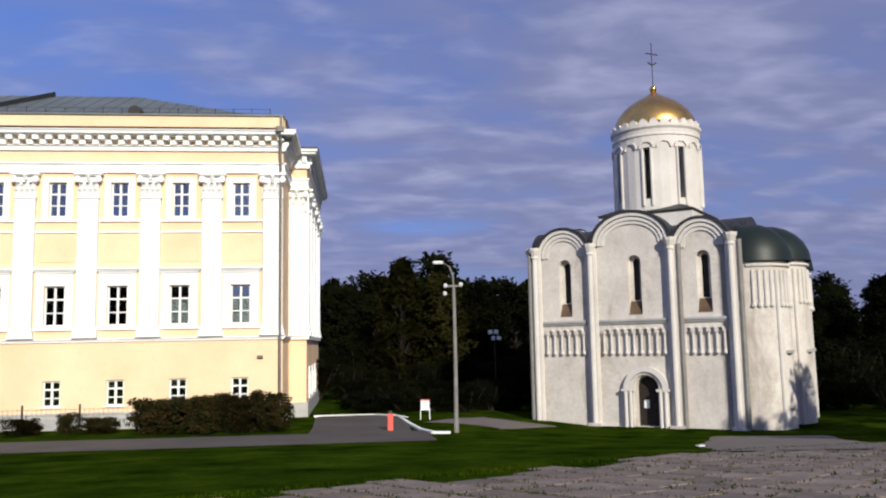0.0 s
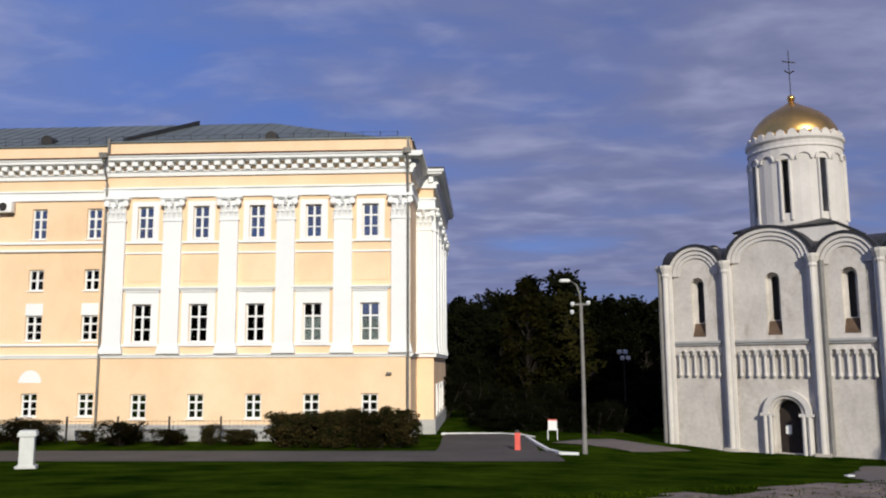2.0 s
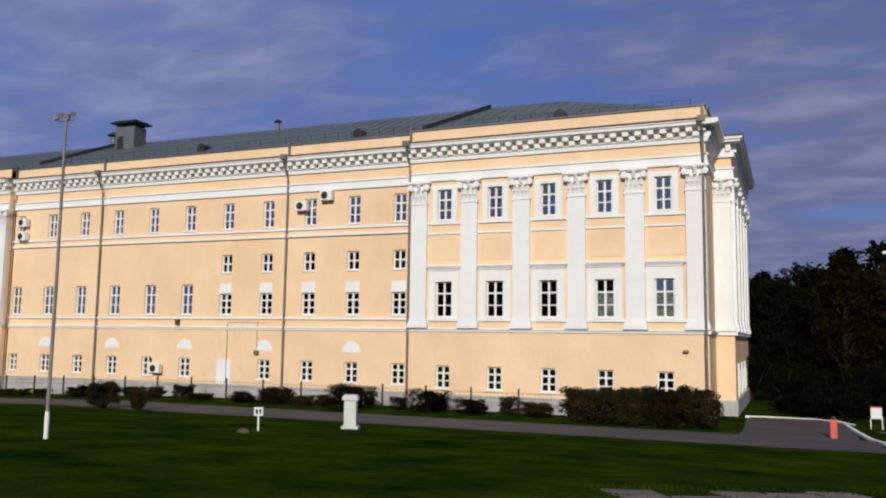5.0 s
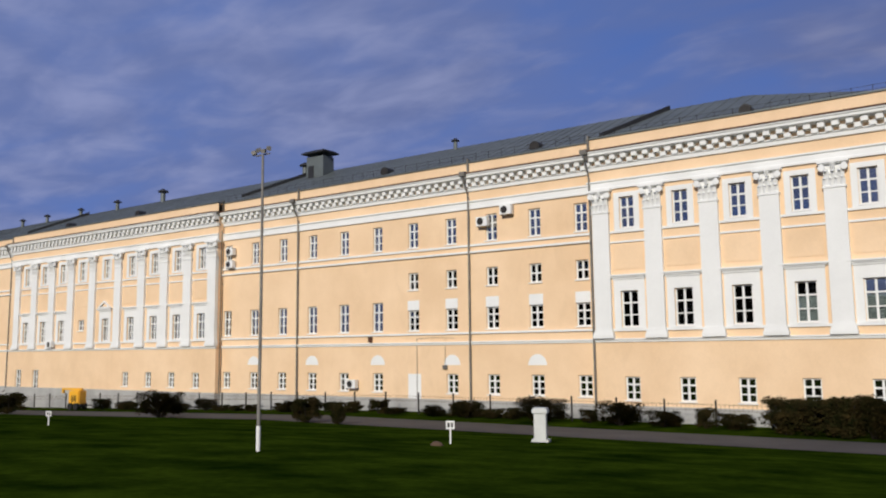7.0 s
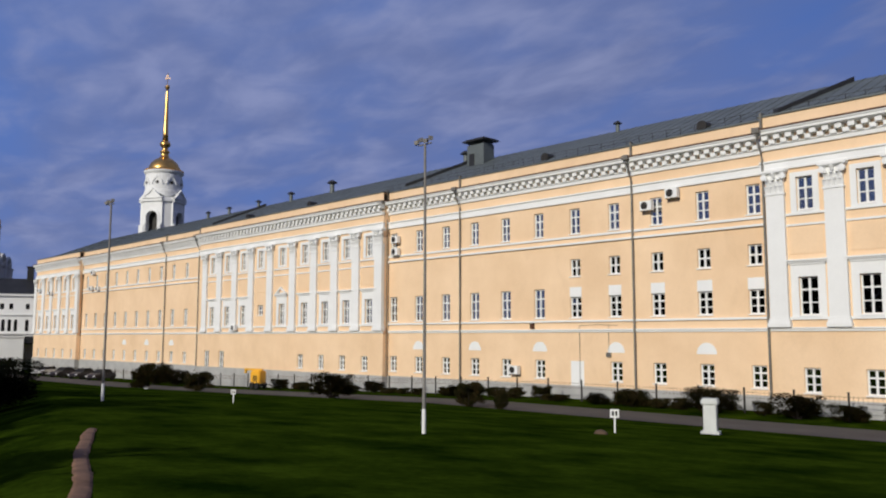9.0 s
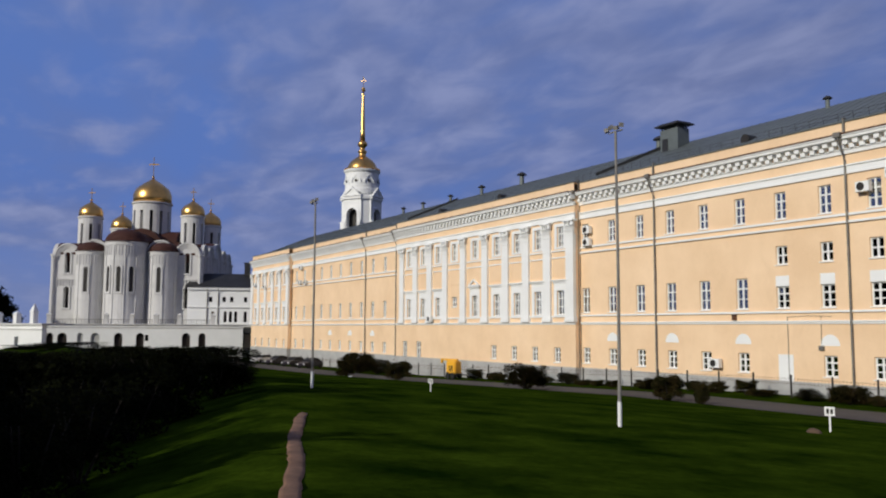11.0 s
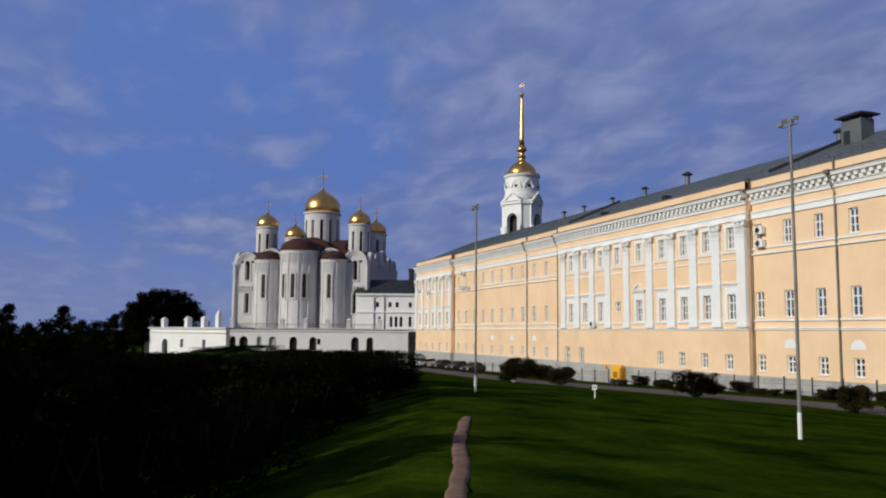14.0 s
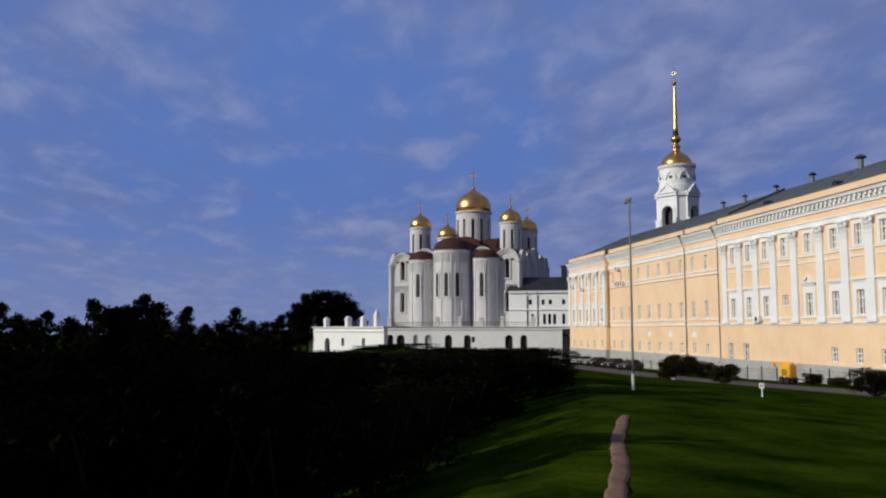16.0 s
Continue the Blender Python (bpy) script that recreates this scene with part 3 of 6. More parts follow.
    ob["kind"] = "stuff"
    part("parapet", boxes((-4.8, -4.26, 49.8, 73.9, 17.21, 18.12)), YELLOW, PAL, "", AT)
    part("coping", boxes((-4.9, -4.16, 49.9, 74.0, 18.12, 18.22)), TIN, PAL, "grey metal coping", AT)
    part("plinth", boxes((-4.29, -4.16, 49.86, ye, -1.0, 0.85)), PLINTH, PAL, "", AT)
    # portico: a shallow projection of the end front
    px = -3.2
    part("portico_wall", boxes((-4.298, px, ye, 70.5, 0.9, 4.9)), YELLOW, PAL, "", AT)
    part("portico_wall", boxes((-4.298, px - 0.07, ye + 0.07, 70.4, 4.9, 16.2)), WHITE, PAL, "white upper part of the end front", AT)
    part("plinth", boxes((-4.15, px + 0.1, ye - 0.1, 70.6, -1.6, 0.9)), PLINTH, PAL, "", AT)
    part("string_course", boxes((-4.2, px + 0.17, ye - 0.16, 70.7, 4.86, 5.1)), WHITE, PAL, "", AT)
    part("entablature", boxes((-4.2, px + 0.12, ye - 0.12, 70.7, 14.66, 15.2), (-4.2, px + 0.2, ye - 0.2, 70.75, 15.2, 15.32)), WHITE, PAL, "", AT)
    part("bed_moulding", boxes((-4.2, px + 0.22, ye - 0.2, 70.8, 15.96, 16.3)), WHITE, PAL, "", AT)
    part("frieze", boxes((-4.2, px + 0.02, ye - 0.02, 70.5, 15.32, 15.96)), YELLOW, PAL, "", AT)
    for k in range(2):
        part("dentil", boxes((px - 0.9 + 0.62 * k, px - 0.6 + 0.62 * k, ye - 0.32, ye, 16.32, 16.82)), WHITE, PAL, "", AT)
    for k in range(15):
        part("dentil", boxes((px, px + 0.34, ye + 0.2 + 1.1 * k, ye + 0.7 + 1.1 * k, 16.32, 16.82)), WHITE, PAL, "", AT)
    part("soffit", boxes((-4.2, px - 0.02, ye + 0.02, 70.6, 16.3, 16.842)), WHITE, PAL, "", AT)
    part("cornice", boxes((-4.2, px + 0.62, ye - 0.62, 71.1, 16.844, 16.99), (-4.2, px + 0.74, ye - 0.74, 71.2, 16.99, 17.15)), WHITE, PAL, "", AT)
    part("portico_roof", boxes((-4.2, px + 0.78, ye - 0.78, 71.2, 17.152, 17.26)), DARK_TIN, PAL, "", AT)
    for k in range(5):
        add_pilaster(0, 0, AT @ pose(px - 0.07, ye + 0.9 + 3.7 * k, 0, 0, 0, 90))
    add_pilaster(px - 0.62, ye + 0.07)
    for y in (57.0, 60.7, 64.4):
        part("surround", slab([rect(-0.75, 0.75, 1.0, 3.1), rect(-0.5, 0.5, 1.25, 2.75)], 0.1), WHITE, PAL, "", AT @ pose(px + 0.09, y, 0, 0, 0, 90))
        part("dark_pane", boxes((px - 0.02, px + 0.01, y - 0.5, y + 0.5, 1.25, 2.75)), RUBBER, PAL, "", AT)
    # roof: two long slopes with standing seams, hipped at the ends
    bm = bmesh.new()
    xa, xb = -157.6, -4.4
    ra, rb = -150.0, -15.0
    v = [bm.verts.new(c) for c in ((xa, 49.95, 18.15), (xb, 49.95, 18.15), (xb, 74.1, 18.15), (xa, 74.1, 18.15), (ra, 58, 21.85), (rb, 58, 21.85))]
    for fc in ((0, 1, 5, 4), (2, 3, 4, 5), (1, 2, 5), (3, 0, 4), (3, 2, 1, 0)):
        bm.faces.new([v[k] for k in fc])
    part("roof", bm, TIN, PAL, "low grey sheet-metal roof", AT)
    seams = bmesh.new()
    x = xa + 1
    while x < xb - 0.5:
        t = max(0.0, min(1.0, (x - xa) / (ra - xa), (xb - x) / (xb - rb)))
        ya, za = 49.97, 18.16
        yb_, zb_ = 49.95 + 8.05 * t, 18.15 + 3.7 * t
        if t > 0.1:
            tube(seams, [(x, ya, za + 0.01), (x, yb_, zb_ + 0.02)], 0.025, 4)
        x += 0.9
    ob = part("seam", seams, TIN, PAL, "", AT)
    ob["kind"] = "stuff"
    # raised fire walls across the roof
    for xf in (-23.6, -60.0, -98.0):
        bm = slab([[(1.6, 18.8), (8.4, 21.7), (8.4, 22.1), (1.6, 19.15)]], 0.3)
        part("fire_wall", bm, DARK_TIN, PAL, "sheet-clad fire wall rising across the roof", AT @ pose(xf, 50.0, 0, 0, 0, 68))
    # snow guard along the eaves
    bm = bmesh.new()
    for k in range(52):
        xg = -5.2 - 1.1 * k
        tube(bm, [(xg, 50.5, 18.3), (xg, 50.45, 18.95)], 0.02, 4)
    for z in (18.65, 18.9):
        tube(bm, [(-5.2, 50.47, z), (-61.3, 50.47, z)], 0.012, 4)
    part("snow_guard", bm, BLACKIRON, PAL, "thin iron snow guard on posts", AT)
    # dormer vents
    for x in (-13.4, -28.1, -41.9, -75.0, -88.0):
        bm = lathe([(0.02, 0), (0.40, 0), (0.40, 0.9), (0.02, 0.9)], 14)
        bmesh.ops.rotate(bm, cent=(0, 0, 0), matrix=Matrix.Rotation(radians(-90), 3, "X"), verts=bm.verts)
        vent = part("dormer_vent", bm, DARK_TIN, PAL, "round-topped roof vent", AT @ pose(x, 51.0, 18.85))
        face = lathe([(0.02, 0), (0.34, 0), (0.34, 0.03), (0.02, 0.03)], 14)
        bmesh.ops.rotate(face, cent=(0, 0, 0), matrix=Matrix.Rotation(radians(90), 3, "X"), verts=face.verts)
        part("louvre", face, BLACKIRON, vent, "dark louvre")
    # chimneys and flues on the ridge
    stack = part("chimney", boxes((-1.2, 1.2, -0.8, 0.8, -1.0, 2.2)), TIN, PAL, "broad plastered chimney stack", AT @ pose(-54.2, 56.4, 20.9) @ Matrix.Diagonal((0.9, 0.9, 0.86, 1)))
    part("cap", boxes((-1.6, 1.6, -1.2, 1.2, 2.55, 2.7), (-1.35, 1.35, -0.95, 0.95, 2.7, 2.85), (-1.1, -1.0, -0.7, -0.6, 2.2, 2.55), (1.0, 1.1, -0.7, -0.6, 2.2, 2.55), (-1.1, -1.0, 0.6, 0.7, 2.2, 2.55), (1.0, 1.1, 0.6, 0.7, 2.2, 2.55)), DARK_TIN, stack, "dark metal chimney cap")
    part("hatch", boxes((-0.9, -0.15, -0.86, -0.8, -0.2, 1.2)), DARK_TIN, stack)
    for x, s in ((-57.4, 0.9), (-39.4, 0.6), (-79.9, 1.0), (-88.7, 0.8), (-96.5, 0.7), (-104.3, 0.7), (-110.4, 0.7)):
        flue = part("flue", lathe([(0.28 * s, -0.6), (0.28 * s, 0.9 * s)], 10), TIN, PAL, "", AT @ pose(x, 57.6, 21.75))
        part("cowl", lathe([(0.3 * s, 0.95 * s), (0.62 * s, 1.0 * s), (0.55 * s, 1.15 * s), (0.1, 1.4 * s)], 12), DARK_TIN, flue, "dark flue cowl")
    # downpipes with swan necks under the cornice
    for x, y in ((-23.06, 49.3), (-33.04, 50.0), (-50.41, 50.0), (-60.1, 49.9), (-4.42, 49.3), (-97.5, 50.0), (-107.0, 50.0), (-137.2, 50.0)):
        ya = y - 0.36 if x > -5 else y - 0.16
        bm = bmesh.new()
        tube(bm, [(x, y - 0.78, 17.2), (x, y - 0.78, 16.85), (x, y - 0.45, 16.1), (x, ya, 15.5), (x, ya, 0.55), (x, ya - 0.12, 0.4), (x, ya - 0.35, 0.3)], 0.075, 8)
        dp = part("downpipe", bm, PIPE, PAL, "weathered grey drainpipe", AT)
        part("hopper", boxes((x - 0.24, x + 0.24, y - 0.98, y - 0.60, 17.0, 17.32), (x - 0.07, x + 0.07, y - 0.2, y + 0.1, 17.3, 18.1 if x > -5 else 18.4)), PIPE, dp)


build_palace()


def air_conditioner(x, y, z, side=0):
    ob = thing("air_conditioner", pose(x, y, z), "white outdoor air conditioner unit on a wall bracket", "air conditioner", "air conditioners on the palace")
    part("case", boxes((-0.46, 0.46, -0.52, -0.14, 0, 0.66)), WHITE, ob)
    bm = lathe([(0.02, 0.0), (0.24, 0.0), (0.27, 0.02), (0.02, 0.02)], 16)
    bmesh.ops.rotate(bm, cent=(0, 0, 0), matrix=Matrix.Rotation(radians(90), 3, "X"), verts=bm.verts)
    part("grille", bm, BLACKIRON, ob, "dark round fan grille", pose(-0.1, -0.52, 0.33))
    for bx in (-0.4, 0.35):
        part("bracket", boxes((bx, bx + 0.05, -0.5, 0.02, -0.05, 0.0)), PIPE, ob)


for x, y, z in ((-31.7, 50, 13.28), (-29.7, 50, 13.93), (-58.75, 50, 12.05), (-58.75, 50, 13.2), (-44.1, 50, 1.6), (-154.9, 49.3, 12.25), (-148.8, 49.3, 11.6), (-132.3, 50, 14.2), (-132.7, 50, 11.75), (-130.1, 50, 11.65), (-86.8, 49.3, 5.25)):
    air_conditioner(x, y, z)


# ---- the white-stone church ----
CH = thing("church", pose(11.6, 52.9, -0.66, 0, 0, -37.9), "white stone single-domed medieval church with carved arcades", "church")
CW_, CD = 12.54, 12.4
BAYS = ((0.25, 3.75, 12.15), (4.05, 8.85, 12.85), (9.05, 12.3, 12.1))


def bay_outline(w):
    out = [(0, -1.5), (w, -1.5)]
    for a, b, top in reversed([(q[0] * w / 12.54, q[1] * w / 12.54, q[2]) for q in BAYS]):
        r, c = (b - a) / 2, (a + b) / 2
        ry = min(r, 1.9)
        out += [(c + (r + 0.06) * math.cos(math.pi * k / 14), top - ry + ry * math.sin(math.pi * k / 14)) for k in range(15)]
    return out


def build_church():
    wins = [(2.05, 0), (6.6, 0), (10.75, 0)]
    holes = [arched(c - 0.42, c + 0.42, 6.62, 10.25) for c, _ in wins]
    # front and back, then the two ends
    for i, m in enumerate((pose(0, 0, 0), pose(CW_, CD, 0, 0, 0, 180), pose(0, CD, 0, 0, 0, -90), pose(CW_, 0, 0, 0, 0, 90))):
        w = CW_ if i < 2 else CD
        loops = [bay_outline(w) if i != 3 else rect(0, w, -1.5, 10.95)] + ([arched(6.4, 7.75, -0.02, 2.95)] if i == 0 else []) + (holes if i != 3 else [])
        part("wall", slab(loops, 0.95), LIME, CH, m=m)
        if i == 3:
            continue
        for c, _ in wins:
            nar = part("window", slab([arched(-0.42, 0.42, 7.1, 10.25), arched(-0.20, 0.20, 7.5, 10.05)], 0.12), LIME, CH, "deep slit window", m @ pose(c, 0.42, 0))
            part("pane", boxes((-0.22, 0.22, 0.14, 0.16, 7.3, 10.1)), RUBBER, nar, "dark glazed slit")
            bm = bmesh.new()
            vs = [bm.verts.new(p) for p in ((-0.415, -0.40, 6.63), (0.415, -0.40, 6.63), (0.415, 0.0, 7.45), (-0.415, 0.0, 7.45), (-0.415, 0.0, 6.63), (0.415, 0.0, 6.63))]
            for fc in ((0, 1, 2, 3), (0, 3, 4), (1, 5, 2), (0, 4, 5, 1)):
                bm.faces.new([vs[k] for k in fc])
            part("sill", bm, EARTH, nar, "sloping weathered sill")

        # stepped arches of the gables
        for a, b, top in BAYS:
            a, b = a * w / 12.54, b * w / 12.54
            r, c = (b - a) / 2, (a + b) / 2
            ry = min(r, 1.9)
            for k, (off, out) in enumerate(((0.0, 0.26), (0.26, 0.17), (0.48, 0.09))):
                loop = [(c + (r - off) * math.cos(math.pi * q / 18), top - ry + (ry - off) * math.sin(math.pi * q / 18)) for q in range(19)]
                loop += [(c + (r - off - 0.2) * math.cos(math.pi * q / 18), top - ry + (ry - off - 0.2) * math.sin(math.pi * q / 18)) for q in range(18, -1, -1)]
                part("archivolt", slab([loop], out), LIME_CLEAN, CH, m=m @ pose(0, -out + 0.002, 0))
            lo = [(c + (r + 0.22) * math.cos(math.pi * q / 18), top - ry + (ry + 0.16) * math.sin(math.pi * q / 18)) for q in range(19)]
            lo += [(c + (r - 0.02) * math.cos(math.pi * q / 18), top - ry + (ry + 0.01) * math.sin(math.pi * q / 18)) for q in range(18, -1, -1)]
            part("gable_flashing", slab([lo], 1.2), DARK_TIN, CH, m=m @ pose(0, -0.32, 0))
        # offset ledge and the blind arcade under it
        for (a, b, top), cnt in zip(BAYS, (6, 9, 6)):
            a, b = (a + 0.28) * w / 12.54, (b - 0.28) * w / 12.54
            part("ledge", boxes((a, b, -0.20, 0.02, 6.22, 6.36), (a, b, -0.12, 0.02, 6.10, 6.22)), PLINTH, CH, "", m)
            pitch = (b - a) / cnt
            for k in range(cnt):
                c = a + pitch * (k + 0.5)
                col = bmesh.new()
                tube(col, [(c, -0.15, 4.45), (c, -0.15, 5.5)], 0.065, 6)
                box(col, c - 0.10, c + 0.10, -0.25, 0.02, 5.5, 5.62)
                lathe([(0.03, -0.2), (0.12, -0.1), (0.10, 0.05), (0.04, 0.1)], 8, col, (c, -0.13, 4.4))
                part("colonnette", col, LIME_CLEAN, CH, "", m)
                if k < cnt - 1:
                    rr = pitch / 2
                    lo = [(c + rr + rr * math.cos(math.pi * q / 8), 5.62 + rr * math.sin(math.pi * q / 8)) for q in range(9)]
                    lo += [(c + rr + (rr - 0.09) * math.cos(math.pi * q / 8), 5.62 + (rr - 0.09) * math.sin(math.pi * q / 8)) for q in range(8, -1, -1)]
                    part("arcade_arch", slab([lo], 0.24), LIME_CLEAN, CH, m=m @ pose(0, -0.235, 0))
        # buttress shafts
        for c in (0.12, 3.9, 8.95, 12.42):
            c = c * w / 12.54
            bm = bmesh.new()
            box(bm, c - 0.26, c + 0.26, -0.34, 0.02, -1.2, 10.9)
            tube(bm, [(c, -0.38, -1.2), (c, -0.38, 10.6)], 0.16, 10)
            for dx in (-0.28, 0.28):
                tube(bm, [(c + dx, -0.16, -1.2), (c + dx, -0.16, 10.6)], 0.09, 8)
            sh = part("buttress", bm, LIME_CLEAN, CH, "clustered half-column buttress", m)
            part("capital", lathe([(0.20, 10.35), (0.26, 10.45), (0.24, 10.6), (0.40, 10.95), (0.42, 11.1)], 10, None, (c, -0.34, 0)), LIME_CLEAN, sh)
            part("footing", boxes((c - 0.42, c + 0.42, -0.60, 0.02, -1.3, 0.12)), LIME, sh)
            # Thick grey pipe stands in for the shaded side of the buttress.
            if c > 8:
                part("drainpipe", tube(bmesh.new(), [(c + 0.46, -0.24, 10.7), (c + 0.46, -0.24, 0.1), (c + 0.46, -0.5, -0.1)], 0.14, 8), STEEL, sh, "grey pipe standing in for the shaded buttress side")
            part("rain_spout", tube(bmesh.new(), [(c, -0.1, 11.0), (c, -0.7, 10.95)], 0.07, 6), DARK_TIN, sh)
    # portal
    por = part("portal", slab([arched(5.72, 8.43, -0.6, 3.5, 18), arched(6.05, 8.10, -0.7, 3.2, 18)], 0.34), LIME_CLEAN, CH, "stepped round-arched stone portal", pose(0, -0.33, 0))
    part("arch_order", slab([arched(6.06, 8.09, -0.6, 3.19, 18), arched(6.28, 7.87, -0.7, 3.03, 18)], 0.24), LIME, por, m=pose(0, 0.12, 0))
    part("impost", boxes((5.6, 6.4, -0.08, 0.2, 2.05, 2.2), (7.75, 8.55, -0.08, 0.2, 2.05, 2.2)), LIME_CLEAN, por)
    for x in (5.86, 6.16, 7.99, 8.29):
        part("shaft", tube(bmesh.new(), [(x, -0.03, -0.5), (x, -0.03, 2.05)], 0.10, 8), LIME_CLEAN, por)
    door = part("door", slab([arched(6.41, 7.74, -0.1, 2.94)], 0.12), WOODDARK, CH, "dark wooden arched door", pose(0, 0.45, 0))
    part("notice", boxes((6.72, 7.05, -0.02, 0.0, 1.02, 1.52)), WHITE, door, "white paper notice")
    part("handle", boxes((7.4, 7.45, -0.07, 0.0, 1.0, 1.3)), BLACKIRON, door)
    # vaulted roofs
    for a, b, top in BAYS:
        r, c = (b - a) / 2, (a + b) / 2
        ry = min(r, 1.9)
        prof = [(c + (r + 0.05) * math.cos(math.pi * q / 14), top - 0.05 - ry + ry * math.sin(math.pi * q / 14)) for q in range(15)]
        part("roof", slab([prof], CD - 0.4), DARK_TIN, CH, "dark vaulted metal roof", pose(0, 0.2, 0))
        part("roof", slab([prof], CW_ - 0.4), DARK_TIN, CH, "dark vaulted metal roof", pose(CW_ - 0.2, 0, 0, 0, 0, 90))
    part("roof", boxes((0.3, CW_ - 0.3, 0.3, CD - 0.3, 10.3, 10.9)), DARK_TIN, CH)
    # pedestal, drum and dome
    cx, cy = 6.4, 6.2
    part("pedestal", boxes((cx - 3.05, cx + 3.05, cy - 3.05, cy + 3.05, 11.0, 13.35)), LIME_CLEAN, CH)
    bm = bmesh.new()
    lathe([(4.45, 13.2), (4.5, 13.3), (3.05, 13.75)], 4, bm, (cx, cy, 0), 45, 405)
    part("pedestal_roof", bm, DARK_TIN, CH)
    dr = part("drum", ring_wall(2.86, 2.3, 13.3, 19.2, 32, {k for k in range(32) if k % 4 == 1}, 14.2, 17.6), LIME_CLEAN, CH, "tall round drum with slit windows", pose(cx, cy, 0, 0, 0, -12))
    part("inner_dark", lathe([(2.25, 13.4), (2.25, 18.5)], 24), BLACKIRON, dr)
    for k in range(32):
        if k % 4 in (1, 2):
            a = radians(360 * k / 32)
            part("drum_shaft", tube(bmesh.new(), [(2.9 * math.cos(a), 2.9 * math.sin(a), 13.75), (2.9 * math.cos(a), 2.9 * math.sin(a), 17.55)], 0.09, 6), LIME_CLEAN, dr)
    for k in range(16):
        a = 360 * (k * 2 + 1.5) / 32
        lo = [(0.50 * math.cos(math.pi * q / 8), 0.5 * math.sin(math.pi * q / 8)) for q in range(9)] + [(0.40 * math.cos(math.pi * q / 8), 0.40 * math.sin(math.pi * q / 8)) for q in range(8, -1, -1)]
        part("drum_arch", slab([lo], 0.14), LIME_CLEAN, dr, m=pose(0, 0, 0, 0, 0, a + 90) @ pose(0, -2.95, 17.55))
    for k in range(26):
        lo = [(0.30 * math.cos(math.pi * q / 8), 0.42 * math.sin(math.pi * q / 8)) for q in range(9)]
        part("crest", slab([lo], 0.2), LIME_CLEAN, dr, m=pose(0, 0, 0, 0, 0, 360 * k / 26) @ pose(0, -2.9, 19.1))
    part("drum_cornice", lathe([(2.86, 18.35), (2.93, 18.4), (2.93, 18.5), (2.88, 18.55), (2.9, 18.8), (3.02, 18.95), (3.02, 19.12), (2.7, 19.2)], 40), LIME_CLEAN, dr)
    part("dome", lathe([(2.72, 19.15), (2.74, 19.5), (2.62, 19.95), (2.3, 20.5), (1.8, 21.0), (1.15, 21.42), (0.55, 21.75), (0.2, 22.0), (0.12, 22.3)], 40), GOLD, CH, "gilded helmet dome", pose(cx, cy, 0), smooth=True)
    part("orb", lathe([(0.05, 22.05), (0.2, 22.12), (0.25, 22.28), (0.2, 22.44), (0.05, 22.5)], 12), GOLD, CH, "gilded ball", pose(cx, cy, 0), smooth=True)
    bm = tube(bmesh.new(), [(0, 0, 22.4), (0, 0, 25.6)], 0.03, 6)
    box(bm, -0.5, 0.5, -0.025, 0.025, 24.75, 24.82)
    tube(bm, [(-0.35, 0, 24.15), (0, 0, 24.0), (0.35, 0, 24.2)], 0.05, 5)
    part("cross", bm, DARK_TIN, CH, "thin openwork cross", pose(cx, cy, 0, 0, 0, 55))
    # three apses
    for v, r, out, hgt in ((2.2, 1.95, 0.55, 9.45), (6.2, 2.35, 0.6, 9.75), (10.2, 1.95, 0.55, 9.45)):
        bm = bmesh.new()
        pts = [(-r, 0.0)] + [(-r * math.cos(math.pi * q / 18), out + r * math.sin(math.pi * q / 18)) for q in range(19)] + [(r, 0.0)]
        lo = [bm.verts.new((p[1], p[0], -1.5)) for p in pts]
        hi = [bm.verts.new((p[1] * 0.97, p[0] * 0.985, hgt)) for p in pts]
        for k in range(len(pts) - 1):
            bm.faces.new((lo[k], lo[k + 1], hi[k + 1], hi[k]))
        bm.faces.new(hi)
        bmesh.ops.recalc_face_normals(bm, faces=bm.faces)
        ap = part("apse", bm, LIME, CH, "rounded apse of weathered white stone", pose(CW_ - 0.02, v, 0))
        bm = bmesh.new()
        rings = []
        for q in range(7):
            e = math.pi / 2 * q / 6
            rr, z = max(0.02, (r + 0.22) * math.cos(e)), hgt + 2.3 * math.sin(e)
            rings.append([bm.verts.new((-1.2, -rr, z))] + [bm.verts.new(((out + 0.02) * 1 + rr * math.sin(math.pi * k / 16), -rr * math.cos(math.pi * k / 16), z)) for k in range(17)] + [bm.verts.new((-1.2, rr, z))])
        for a, b in zip(rings, rings[1:]):
            for k in range(18):
                bm.faces.new((a[k], a[k + 1], b[k + 1], b[k]))
        bmesh.ops.recalc_face_normals(bm, faces=bm.faces)
        part("apse_roof", bm, GREEN_TIN, ap, "dark green rounded metal roof", smooth=True)
        bm = bmesh.new()
        for k in range(len(pts) - 1):
            if 0 < k < 19:
                tube(bm, [(pts[k][1] * 0.985 + 0.03, pts[k][0] * 0.99, hgt - 0.25), (pts[k + 1][1] * 0.985 + 0.03, pts[k + 1][0] * 0.99, hgt - 0.25)], 0.10, 6)
        part("eaves_moulding", bm, LIME_CLEAN, ap)
        for q in range(1, 18):
            a = math.pi * q / 18
            x, y = out + (r + 0.03) * math.sin(a), -(r + 0.03) * math.cos(a)
            tall = q in (5, 13)
            part("colonnette", tube(bmesh.new(), [(x * (1.0 if tall else 0.985), y, -0.8 if tall else hgt - 2.5), (x * 0.975, y * 0.985, hgt - 0.55)], 0.10 if tall else 0.075, 6), LIME_CLEAN, ap)
            if not tall:
                part("corbel", lathe([(0.02, -0.2), (0.13, -0.08), (0.12, 0.06), (0.04, 0.12)], 6, None, (x * 0.985, y, hgt - 2.5)), LIME_CLEAN, ap)
